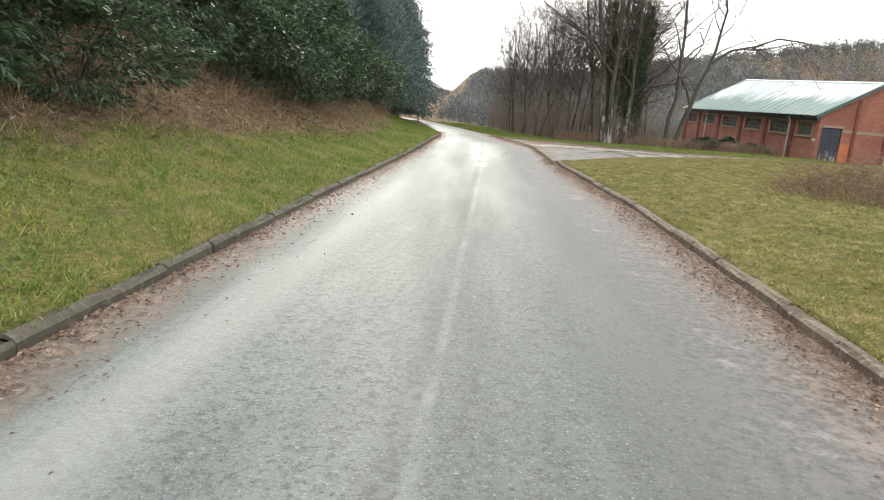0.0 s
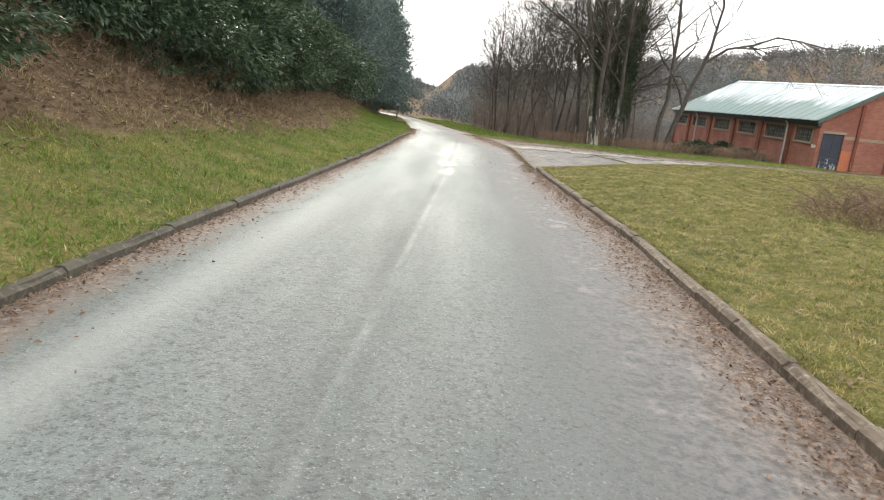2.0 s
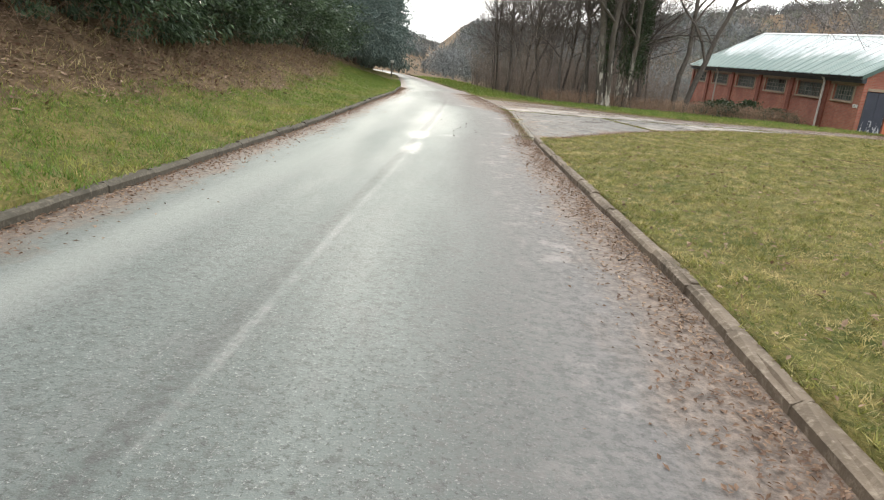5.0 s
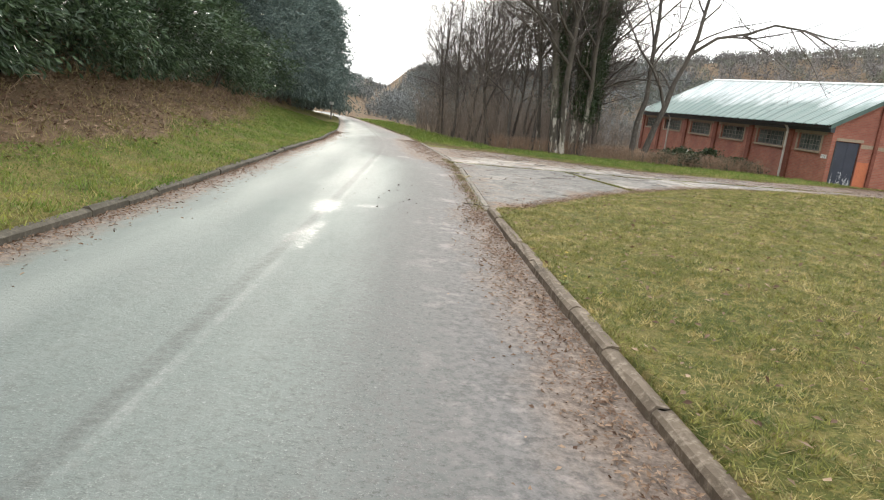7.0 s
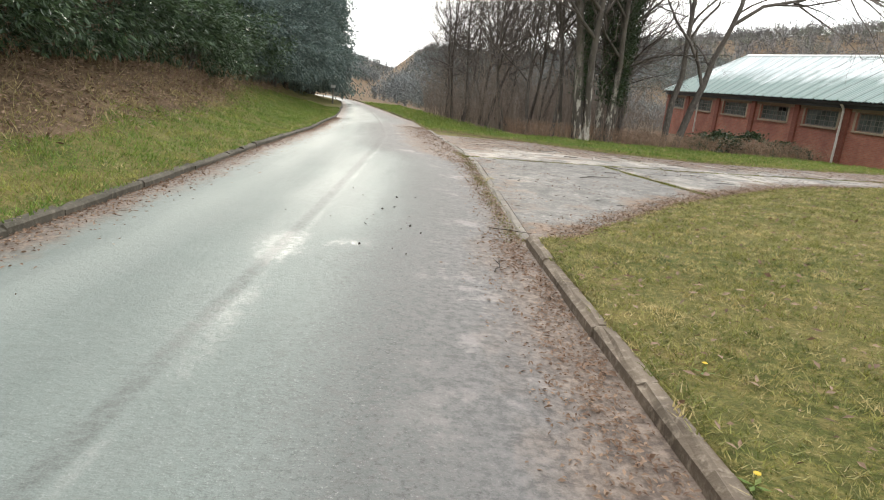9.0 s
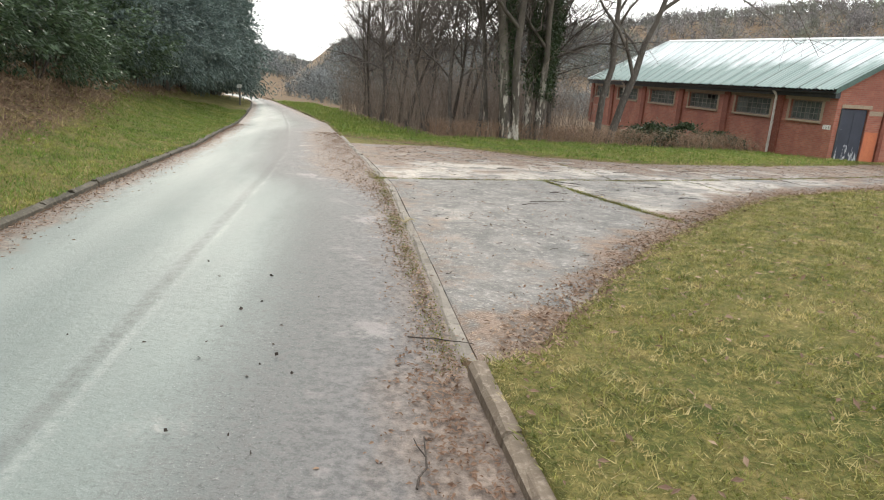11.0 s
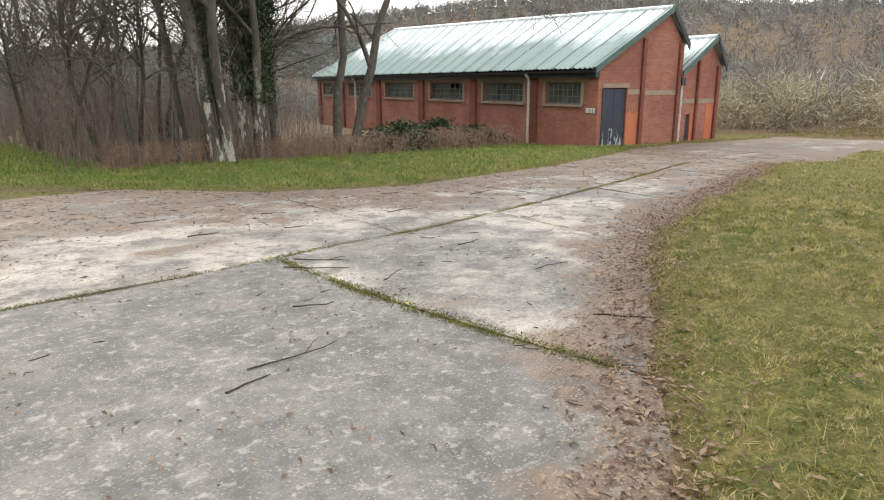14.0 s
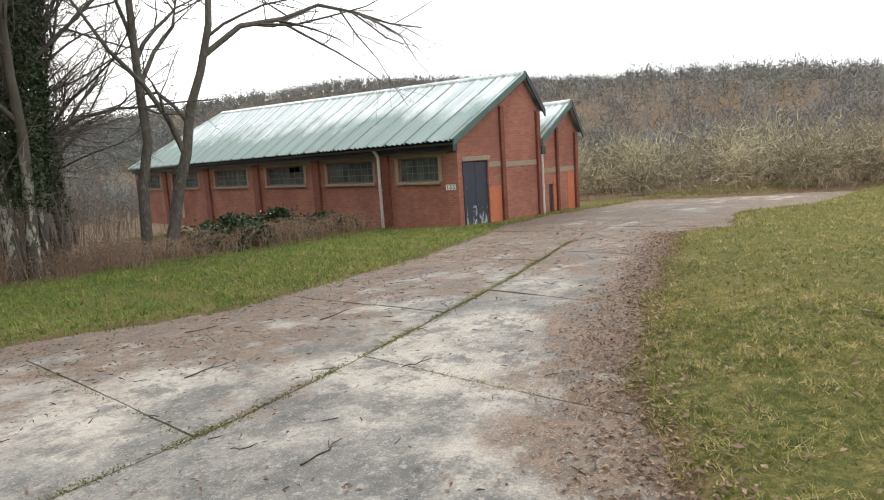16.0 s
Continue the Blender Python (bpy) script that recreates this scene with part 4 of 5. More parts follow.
def limb(geo, p, d, r, length, lev, deep, rng, lift=0.06, kids=(9, 7, 5, 3), fine=None, guide=None):
    """A wandering tapered branch with its own branches."""
    segs = (10, 6, 4, 3, 2)[lev]
    pts, rad = [p], [r]
    end = r * (0.22 if lev < deep else 0.4)
    if guide is not None:
        gp = np.array(guide, float)
        seg_len = np.concatenate([[0], np.cumsum(np.linalg.norm(np.diff(gp, axis=0), axis=1))])
        length = seg_len[-1]
        at = np.linspace(0, length, segs + 1)
        pts = list(np.stack([np.interp(at, seg_len, gp[:, c]) for c in range(3)], -1) + rng.normal(0, 0.05, (segs + 1, 3)) * (np.arange(segs + 1) > 0)[:, None])
        rad = list(np.linspace(r, end, segs + 1))
        segs_free = 0
    else:
        segs_free = segs
    for k in range(segs_free):
        d = unit(d + rng.normal(0, 0.05 if lev == 0 else 0.075 + 0.06 * lev, 3) + np.array([0, 0, lift]))
        p = p + d * length / segs
        pts.append(p)
        rad.append(r + (end - r) * (k + 1) / segs)
    target = geo if lev < 2 or fine is None else fine
    tube(target, pts, np.maximum(rad, 0.004), (9, 6, 4, 3, 3)[lev])
    if lev >= deep:
        return
    for c in range(kids[lev]):
        f = rng.uniform(0.28 if lev == 0 else 0.15, 1.0)
        k = min(int(f * segs), segs - 1)
        q = pts[k] + (pts[k + 1] - pts[k]) * (f * segs - k)
        ax = unit(pts[k + 1] - pts[k])
        side = unit(np.cross(ax, rng.normal(size=3)))
        ang = rng.uniform(0.45, 1.1)
        nd = ax * math.cos(ang) + side * math.sin(ang)
        limb(geo, q, nd, max(rad[k] * rng.uniform(0.4, 0.62), 0.006), length * rng.uniform(0.32, 0.6) * (1.1 - 0.45 * f), lev + 1, deep, rng, lift, kids, fine)


def bare_tree(name, stems, bark, label, seed, kids=(9, 6, 5, 3), deep=3, category="tree", ivy=0):
    """stems: (base offset, direction, radius, length). Origin at the foot."""
    rng = np.random.default_rng(seed)
    tree = tagged(new(name), label, category)
    wood, twigs = Geo(), Geo()
    for off, d, r, ln in stems:
        base = np.array([*off, -0.3])
        g = Geo()
        limb(g, base, unit(np.array(d, float)), r, ln, 0, deep, rng, 0.03, kids, twigs)
        tube(g, [base, base + [0, 0, 0.25], base + [0, 0, 0.75]], [r * 1.7, r * 1.35, r * 0.98], 9)
        part("stem", g.mesh("stem", bark, True), None, tree)
    tagged(part("crown", twigs.mesh("crown", TWIG), None, tree), kind="stuff")
    if ivy:
        lv = Geo()
        for off, d, r, ln in stems[:ivy]:
            dd = unit(np.array(d, float))
            k = 3600
            h = rng.uniform(0.14, 0.7, k) * ln
            th = rng.uniform(0, 2 * np.pi, k)
            rr = r * (1.05 - 0.06 * h / 1.0) + rng.exponential(0.07, k)
            c = np.array([*off, 0]) + dd * h[:, None] + np.stack([np.cos(th) * rr, np.sin(th) * rr, rng.normal(0, 0.05, k)], -1)
            leaves(lv, c, 0.09, 0.08, rng)
        tagged(part("ivy", lv.mesh("ivy", IVY), None, tree, "dark ivy leaves"), kind="stuff")
    return tree


def leaves(geo, centres, ln, wd, rng, droop=0.0, out=None):
    """A pointed leaf of two folded halves at each centre."""
    n = len(centres)
    d = rng.normal(size=(n, 3)) if out is None else out + rng.normal(0, 0.55, (n, 3))
    d[:, 2] -= droop
    d /= np.linalg.norm(d, axis=1)[:, None]
    s = np.cross(d, rng.normal(size=(n, 3)))
    s /= np.linalg.norm(s, axis=1)[:, None]
    size = rng.uniform(0.65, 1.3, (n, 1))
    a, b = centres, centres + d * ln * size
    m = (a + b) / 2 + np.cross(d, s) * ln * 0.08
    v = np.stack([a, m + s * wd * 0.5 * size, b, m - s * wd * 0.5 * size], 1)
    geo.add(v.reshape(-1, 3), np.arange(4 * n).reshape(-1, 4))


def foliage(rng, rad, height, clumps, per, ln, wd, cone=0.0):
    """Uneven mass of leaf clumps with gaps; origin at the foot."""
    g = Geo()
    u = rng.uniform(0, 1, clumps)
    th = rng.uniform(0, 2 * np.pi, clumps)
    z = height * (0.04 + 0.96 * u)
    prof = np.sin(np.clip(u * 0.9 + 0.18, 0, 1) * np.pi) ** 0.6 * (1 - cone * u) + 0.12
    rr = rad * prof * np.sqrt(rng.uniform(0.25, 1.0, clumps)) * (1 + 0.25 * np.sin(3 * th + 5 * u))
    c = np.stack([np.cos(th) * rr, np.sin(th) * rr, z], -1)
    spread = rad * 0.125 * np.repeat(rng.uniform(0.5, 1.5, clumps), per)[:, None]
    pts = np.repeat(c, per, 0) + rng.normal(0, 1, (clumps * per, 3)) * np.array([1, 1, 0.45]) * spread
    pts[:, 2] = np.maximum(pts[:, 2], 0.05)
    o = pts - np.array([0, 0, height * 0.4])
    o /= np.linalg.norm(o, axis=1)[:, None] + 1e-6
    leaves(g, pts, ln, wd, rng, 0.25, o)
    return g


def evergreen(name, label, seed, rad, height, clumps, per, ln, wd, material, cone, category):
    rng = np.random.default_rng(seed)
    t = tagged(new(name), label, category)
    tagged(part("foliage", foliage(rng, rad, height, clumps, per, ln, wd, cone).mesh("foliage", material), None, t), kind="stuff")
    if height > 6:
        g = Geo()
        tube(g, [(0, 0, -0.5), (0.1, 0, height * 0.5), (0, 0.1, height * 0.95)], [0.2, 0.13, 0.02], 8)
        part("trunk", g.mesh("trunk", BARK, True), None, t)
    else:
        for k in range(6):
            a = rng.uniform(0, 6.28)
            g = Geo()
            tube(g, [(0, 0, -0.3), (math.cos(a) * rad * 0.3, math.sin(a) * rad * 0.3, height * 0.35), (math.cos(a) * rad * 0.8, math.sin(a) * rad * 0.8, height * 0.75)], [0.045, 0.03, 0.01], 5)
            part("stem", g.mesh("stem", BARK, True), None, t)
    return t


def put_on(ob, x, y, turn=0.0, scale=1.0, sink=0.0, up=1.0):
    m = pose(x, y, float(terrain(np.array(x), np.array(y))) - sink, 0, 0, turn)
    c = copy_thing(ob, m)
    c.scale = (scale, scale, scale * up)
    return c


def discard(ob):
    for o in (*ob.children_recursive, ob):
        bpy.data.objects.remove(o)


# evergreen shrubs and trees on the left bank
rng = np.random.default_rng(21)
shrubs = [evergreen("rhododendron", "dark glossy rhododendron shrub on the leaf-strewn bank", 30 + k, 1.95, 3.0, 120, 115, 0.15, 0.055, RHODO, 0.0, "shrub") for k in range(3)]
firs = [evergreen("evergreen_tree", "tall dark evergreen tree with dense foliage", 40 + k, 2.7, 9.5, 260, 85, 0.23, 0.075, FIR, 0.45, "tree") for k in range(3)]
for k, (d, y, s) in enumerate(((6.4, 4.0, 1.0), (5.6, 7.6, 0.95), (5.2, 10.3, 0.8), (8.6, 9.0, 1.3), (8.2, 13.0, 1.2), (7.2, 17.2, 1.25), (5.9, 19.5, 1.0), (5.6, 22.3, 1.1), (7.5, 25, 1.4), (5.7, 26.8, 1.0), (5.8, 30.4, 1.1), (6.0, 34.5, 1.15), (5.4, 38, 1.0), (6.0, 42, 1.2), (6.2, 47, 1.2), (6.8, 53, 1.2), (7.0, 59, 1.1))):
    put_on(shrubs[k % 3], float(left_edge(y)) - d + 0.7, y, 77 * k, s, 0.3)
for k, (d, y, s) in enumerate(((11, 3, 1.0), (10.5, 7.5, 1.1), (11, 12.5, 1.1), (10.5, 17, 1.15), (9.0, 20.5, 1.0), (10.5, 24.5, 1.15), (8.3, 28, 1.05), (9.5, 32.5, 1.15), (8.0, 36.5, 1.0), (9.8, 41, 1.15), (8.2, 45.5, 0.95), (9.5, 50.5, 1.05), (8.2, 56, 0.9), (9.8, 62, 0.95), (8.5, 69, 0.75), (11, 77, 0.8), (15, 19, 1.3), (15, 38, 1.25), (15, 62, 1.1), (5.4, 46.5, 0.9), (4.6, 51.5, 0.95), (4.2, 57, 1.0), (4.0, 62.5, 1.0), (3.9, 68, 0.95), (4.2, 74, 0.9), (7.5, 66, 1.1), (7.8, 73, 1.1), (4.6, 64, 1.3), (3.7, 71, 1.4), (3.4, 78, 1.45), (3.2, 84, 1.5), (3.4, 90, 1.5), (4.0, 97, 1.5), (9.5, 82, 1.6), (9.5, 91, 1.6))):
    put_on(firs[k % 3], float(left_edge(y)) - d, y, 131 * k, s, 0.2)
for s in shrubs + firs:
    discard(s)

# bare trees
big = bare_tree("multi_stemmed_tree", [((1.15, 1.0), (0.01, 0, 1), 0.22, 14), ((1.5, 0.7), (0.09, 0.02, 1), 0.17, 13.5), ((1.9, 1.6), (0.13, 0.1, 1), 0.15, 12.5), ((0.6, 2.2), (0.0, 0.05, 1), 0.17, 13), ((0, 0), (-0.05, 0, 1), 0.27, 14), ((0.36, -0.1), (-0.01, 0.02, 1), 0.2, 14), ((-0.5, 1.4), (-0.1, 0.05, 1), 0.14, 12)], BIRCH,
                "bare multi-stemmed tree with pale flaking bark and ivy", 7, (10, 6, 5, 4), 3, ivy=5)
big.matrix_world = pose(7.65, 45.9, -1.1)
ivy_tree = bare_tree("ivy_clad_tree", [((0, 0), (0.02, 0.03, 1), 0.15, 13)], BARK, "tall bare tree with its trunk wrapped in dark ivy", 71, (16, 8, 5, 3), 3, ivy=1)
for k, (x, y, sc) in enumerate(((9.5, 47.9, 1.0), (10.1, 49.2, 0.95), (10.9, 50.6, 0.9))):
    put_on(ivy_tree, x, y, 83 * k, sc)
discard(ivy_tree)
rb = np.random.default_rng(5)
lean = tagged(new("leaning_tree"), "pair of slim leaning bare trunks beside the warehouse", "tree")
tw = Geo()
for name, r, guide, lev, kids in (("stem", 0.15, [(0, 0, -0.4), (0.1, 0, 1.8), (0.4, 0, 4.0), (0.4, 0, 6.3), (0.2, 0.1, 8.3), (0.1, 0.3, 11.5)], 0, (9, 6, 5, 4)),
                               ("stem", 0.17, [(0.5, 0, -0.4), (0.85, 0, 1.4), (1.43, 0, 3.5), (2.1, 0, 5.4), (2.4, 0, 7.5), (2.6, 0.2, 10.5)], 0, (8, 6, 5, 4)),
                               ("bough", 0.09, [(2.1, 0, 5.35), (3.4, -0.1, 6.25), (5.8, -0.2, 6.95), (7.6, -0.3, 6.8), (9.6, -0.3, 6.6)], 1, (9, 13, 7, 4)),
                               ("bough", 0.06, [(0.4, 0, 4.6), (1.2, 0, 6.0), (1.8, 0.2, 7.6), (2.3, 0.4, 9.2)], 1, (9, 9, 6, 4))):
    g = Geo()
    limb(g, np.array(guide[0], float), np.array([0, 0, 1.0]), r, 8, lev, 3, rb, 0.02, kids, tw, guide)
    part(name, g.mesh(name, BARK, True), None, lean)
tagged(part("crown", tw.mesh("crown", TWIG), None, lean), kind="stuff")
lean.matrix_world = pose(11.9, 46.4, -1.15) @ Matrix.Scale(1.12, 4)
kinds = [bare_tree("bare_tree", [((0, 0), (rng.normal(0, 0.1), rng.normal(0, 0.1), 1), 0.1, 9.5)], BARK, "slender leafless woodland tree", 60 + k, (18, 8, 5, 2), 3) for k in range(4)]
spots = [(5.4, 47.5, 1.0), (7.8, 48, 1.05), (9.6, 47.5, 0.95), (8.6, 51, 1.1), (10.8, 50, 1.0), (6.0, 51.5, 1.0), (4.8, 55, 0.95), (7.4, 56, 1.1), (10, 56, 1.1), (5.4, 60, 0.95), (4.4, 64, 0.85), (7.4, 64, 1.05), (3.6, 69, 0.8), (6.2, 71, 0.95), (2.4, 76, 0.75), (5, 80, 0.9), (13, 60, 1.1), (11, 68, 1.1), (9, 76, 1.0), (1.2, 84, 0.7), (4, 92, 0.85), (2.5, 96, 0.8), (9, 90, 1.0), (16, 70, 1.1), (15, 82, 1.1), (2.6, 59, 1.1), (2.0, 65.5, 1.15), (1.8, 71, 1.05), (1.6, 77, 1.0), (1.8, 83, 1.0), (4.0, 62, 1.3), (5.5, 67, 1.3), (3.4, 73, 1.3), (2.6, 80, 1.3), (8, 60, 1.3), (12, 64, 1.3), (7, 86, 1.4), (4.6, 50.5, 1.1), (3.8, 53, 1.0), (6.6, 47, 1.15), (9.2, 49.5, 1.15), (11.5, 53.5, 1.1)]
for k, (x, y, s) in enumerate(spots):
    put_on(kinds[k % 4], x, y, 97 * k, s)
for k, (d, y, s) in enumerate(((13, 84, 1.0), (9, 92, 0.9), (16, 98, 1.1), (7, 104, 0.9), (12, 112, 1.0), (20, 90, 1.2), (5.0, 13.5, 0.5))):
    put_on(kinds[(k + 1) % 4], float(left_edge(y)) - d, y, 61 * k, s)
near_tree = tagged(new("overhanging_tree"), "small bare tree with drooping twigs at the lawn's edge", "tree")
tw = Geo()
for name, r, guide, lev in (("stem", 0.1, [(0, 0, -0.3), (0.1, 0, 1.5), (0, 0.1, 3.2), (-0.2, 0.2, 5.2)], 0), ("bough", 0.045, [(0.05, 0, 2.1), (-0.9, -0.2, 2.7), (-2.0, -0.3, 2.6), (-3.1, -0.3, 2.0)], 1), ("bough", 0.045, [(0, 0, 2.9), (-1.0, 0.2, 3.6), (-2.3, 0.2, 3.6), (-3.5, 0.1, 3.1)], 1), ("bough", 0.035, [(0.05, 0, 1.6), (-1.0, 0.1, 1.9), (-2.4, 0.2, 1.4)], 1)):
    g = Geo()
    limb(g, np.array(guide[0], float), np.array([0, 0, 1.0]), r, 4, lev, 3, rb, -0.02, (5, 9, 5, 3), tw, guide)
    part(name, g.mesh(name, BARK, True), None, near_tree)
tagged(part("crown", tw.mesh("crown", TWIG), None, near_tree), kind="stuff")
near_tree.matrix_world = pose(12.9, 14.6, float(terrain(np.array(12.9), np.array(14.6))))
for t in kinds:
    discard(t)


def brush(name, spots_, rng, hlo, hhi, material, label, rad=0.007, arch=0.35, kids=3, category="undergrowth", mound=None, vary=False):
    """Thin arching stems as one tangle."""
    g = Geo()
    spots_ = np.asarray(spots_)
    for (x, y), z in zip(spots_, terrain(spots_[:, 0], spots_[:, 1])):
        h = rng.uniform(hlo, hhi)
        h *= 0.45 + 0.75 * max(0.0, 0.5 + 0.9 * float(wave(x, y, 0.45, 2.0))) if vary else 1.0
        if mound:
            h *= max(0.25, 1.15 - math.hypot((x - mound[0]) / mound[2], (y - mound[1]) / mound[3]) ** 2)
        a = rng.uniform(0, 6.28)
        b = np.array([math.cos(a), math.sin(a), 0]) * h * arch * rng.uniform(0.2, 1.3)
        p0 = np.array([x, y, z - 0.05])
        pts = [p0, p0 + b * 0.25 + [0, 0, h * 0.55], p0 + b * 0.8 + [0, 0, h * 0.95], p0 + b * 1.5 + [0, 0, h * rng.uniform(0.75, 1.1)]]
        tube(g, pts, [rad, rad * 0.8, rad * 0.6, rad * 0.3], 3)
        for k in range(kids):
            q = pts[1] + (pts[2] - pts[1]) * rng.uniform(0, 1)
            dd = unit(rng.normal(size=3) + [0, 0, 0.4]) * h * rng.uniform(0.15, 0.4)
            tube(g, [q, q + dd * 0.5 + rng.normal(0, 0.03, 3), q + dd], [rad * 0.6, rad * 0.45, rad * 0.25], 3)
    return tagged(new(name, g.mesh(name, material)), label, category, kind="stuff")


def scatter(n, x0, x1, y0, y1, rng, ok):
    p = np.stack([rng.uniform(x0, x1, n), rng.uniform(y0, y1, n)], -1)
    return p[ok(p[:, 0], p[:, 1])]


# understorey of the wood, brambles, dead growth on the bank
p = scatter(7000, -7, 19, 46.3, 95, rng, lambda x, y: (x - right_edge(y) > 3.0 + 0.6 * wave(x, y, 0.4)) & ((x < 12) | (y > 40 + 2.6 * (x - 4))) & (x > np.interp(y, [60, 100], [-0.2, -0.8])) & (rng.random(len(x)) < np.interp(y, [46, 70, 95], [1, 0.7, 0.5])))
p = np.concatenate([p, scatter(900, 11, 32, 71, 90, rng, lambda x, y: x > 0)])
brush("thicket", p, rng, 1.0, 4.8, THICKET, "tangled leafless thicket under the trees", 0.01, 0.5, 6, vary=True)
p = scatter(3600, 4.5, 19, 44.2, 50, rng, lambda x, y: y > 45.2 - 0.8 * (x > 11) + 0.4 * wave(x, y, 0.7))
brush("bramble_bank", p, rng, 0.25, 0.85, RUSSET, "brown bramble tangle in front of the brick wall", 0.007, 0.8, 3, "bramble")
p = scatter(1000, 5.9, 10.5, 12.0, 17.5, rng, lambda x, y: np.hypot((x - 8.6) / 2.3, (y - 14.8) / 2.6) + 0.2 * wave(x, y, 1.2) < 1)
brush("dead_bramble", p, rng, 0.45, 1.0, RUSSET, "dead brown bramble clump on the lawn", 0.006, 1.5, 6, "bramble", (8.6, 14.8, 2.3, 2.6))
d = rng.uniform(3.0, 8, 2800)
yy = rng.uniform(1, 62, 2800)
p = np.stack([left_edge(yy) - d, yy], -1)[rng.random(2800) < np.interp(d, [3.2, 4.5, 9], [0.25, 1, 0.8])]
brush("bank_undergrowth", p, rng, 0.2, 0.9, RUSSET, "russet bracken and dead stems on the bank", 0.006, 0.9, 3)

# ivy mounds against the warehouse
for k, (x, y, s) in enumerate(((14.6, 46.6, 1.0), (16.6, 47.2, 1.2), (18.2, 47.0, 0.9), (15.4, 48.4, 1.2))):
    rr = np.random.default_rng(80 + k)
    g = foliage(rr, 1.15 * s, 0.85 * s, 60, 45, 0.11, 0.09)
    ob = tagged(new("ivy_mound"), "low mound of dark ivy and bramble by the wall", "ivy", group="ivy by the warehouse")
    tagged(part("foliage", g.mesh("foliage", IVY), None, ob), kind="stuff")
    ob.matrix_world = pose(x, y, float(terrain(np.array(x), np.array(y))) - 0.05)


# grass blades
def blades(name, p, rng, hlo, hhi, material, label, category="grass", width=0.007, lay=0.6):
    n = len(p)
    z = terrain(p[:, 0], p[:, 1])
    dl, dr = left_edge(p[:, 1]) - p[:, 0], p[:, 0] - right_edge(p[:, 1])
    on_kerb = ((dl > 0) & (dl < 0.3)) | ((dr > 0) & (dr < 0.3) & (p[:, 1] < KERB_END))
    z = np.where(on_kerb, np.maximum(z, level(p[:, 1]) + 0.1), z)
    base = np.column_stack([p, z - 0.01])
    a = rng.uniform(0, 2 * np.pi, n)
    h = rng.uniform(hlo, hhi, n) * (1 + 0.7 * np.clip(wave(p[:, 0], p[:, 1], 2.1, 7) + 0.5 * wave(p[:, 0], p[:, 1], 6.3, 3) + 0.5 * wave(p[:, 0], p[:, 1], 15.0, 5), -0.8, 1.5))
    w = np.column_stack([np.cos(a), np.sin(a), np.zeros(n)]) * width
    tip = base + np.column_stack([rng.normal(0, lay, n) * h, rng.normal(0, lay, n) * h, h])
    g = Geo(3)
    g.add(np.stack([base - w, base + w, tip], 1).reshape(-1, 3), np.arange(3 * n).reshape(-1, 3))
    return tagged(new(name, g.mesh(name, material)), label, category, kind="stuff")


def turf(x, y):
    dl, dr = left_edge(y) - x, x - right_edge(y)
    lawn = (dr > 0.11 + 0.05 * wave(x, y, 3)) & (y < lawn_line(x) + 0.05)
    strip = (dr > 0.1) & (y > far_line(x) - 0.05) & (y < 46 + wave(x, y, 0.5)) & ~((x > 19.6) & (y > 41.5))
    verge = (dl > 0.06 + 0.04 * wave(x, y, 3)) & (dl < verge_width(y) + 0.5 * wave(x, y, 0.5))
    return lawn | strip | verge


near = scatter(480000, 1.9, 13, 3, 32, rng, turf)
blades("lawn_grass", near, rng, 0.02, 0.055, BLADE, "short mossy lawn grass, green and straw", width=0.006, lay=0.9)
mid_p = scatter(150000, 10, 36, 12, 42, rng, turf)
blades("field_grass", mid_p, rng, 0.03, 0.08, BLADE, "rough winter grass, straw and green", width=0.012)
left_p = scatter(200000, -8.5, -2.6, 1, 64, rng, turf)
blades("verge_grass", left_p, rng, 0.025, 0.09, GREEN, "short green verge grass below the bank", width=0.009)
far_p = scatter(70000, -12, 8, 45, 92, rng, lambda x, y: (x - right_edge(y) > 0.1) & (x - right_edge(y) < 4.0 + 0.5 * wave(x, y, 0.4)))
blades("roadside_grass", far_p, rng, 0.06, 0.2, GREEN, "rough green grass along the lane below the wood", width=0.022)
strip_p = scatter(110000, -1, 21, 36, 60, rng, lambda x, y: turf(x, y) & (y > 35))
blades("strip_grass", strip_p, rng, 0.04, 0.12, GREEN, "bright green grass strip in front of the trees", width=0.012)


p = np.concatenate([scatter(90000, 1.9, 12, 3, 32, rng, turf), scatter(30000, -6.5, -2.6, 1, 45, rng, lambda x, y: turf(x, y) & ((left_edge(y) - x < 0.7) | (left_edge(y) - x > 1.9)))])
blades("dead_thatch", p, rng, 0.012, 0.035, THATCH, "straw-coloured dead grass lying in the turf", width=0.005, lay=2.2)

# fallen leaves along kerbs, over the yard and on the bank
def fallen(name, p, rng, z, size, label):
    g = Geo()
    n = len(p)
    c = np.column_stack([p, z + rng.uniform(0.004, 0.02, n)])
    d = rng.normal(size=(n, 3)) * [1, 1, 0.22]
    d /= np.linalg.norm(d, axis=1)[:, None]
    up = np.array([0, 0, 1]) + rng.normal(0, 0.3, (n, 3))
    s = np.cross(d, up)
    s /= np.linalg.norm(s, axis=1)[:, None]
    k = rng.uniform(0.5, 1.3, (n, 1)) * size
    v = np.stack([c - d * k, c + s * k * 0.45 + [0, 0, 0.006], c + d * k, c - s * k * 0.45 + [0, 0, 0.004]], 1)
    g.add(v.reshape(-1, 3), np.arange(4 * n).reshape(-1, 4))
    return tagged(new(name, g.mesh(name, LITTER)), label, "leaves", kind="stuff")


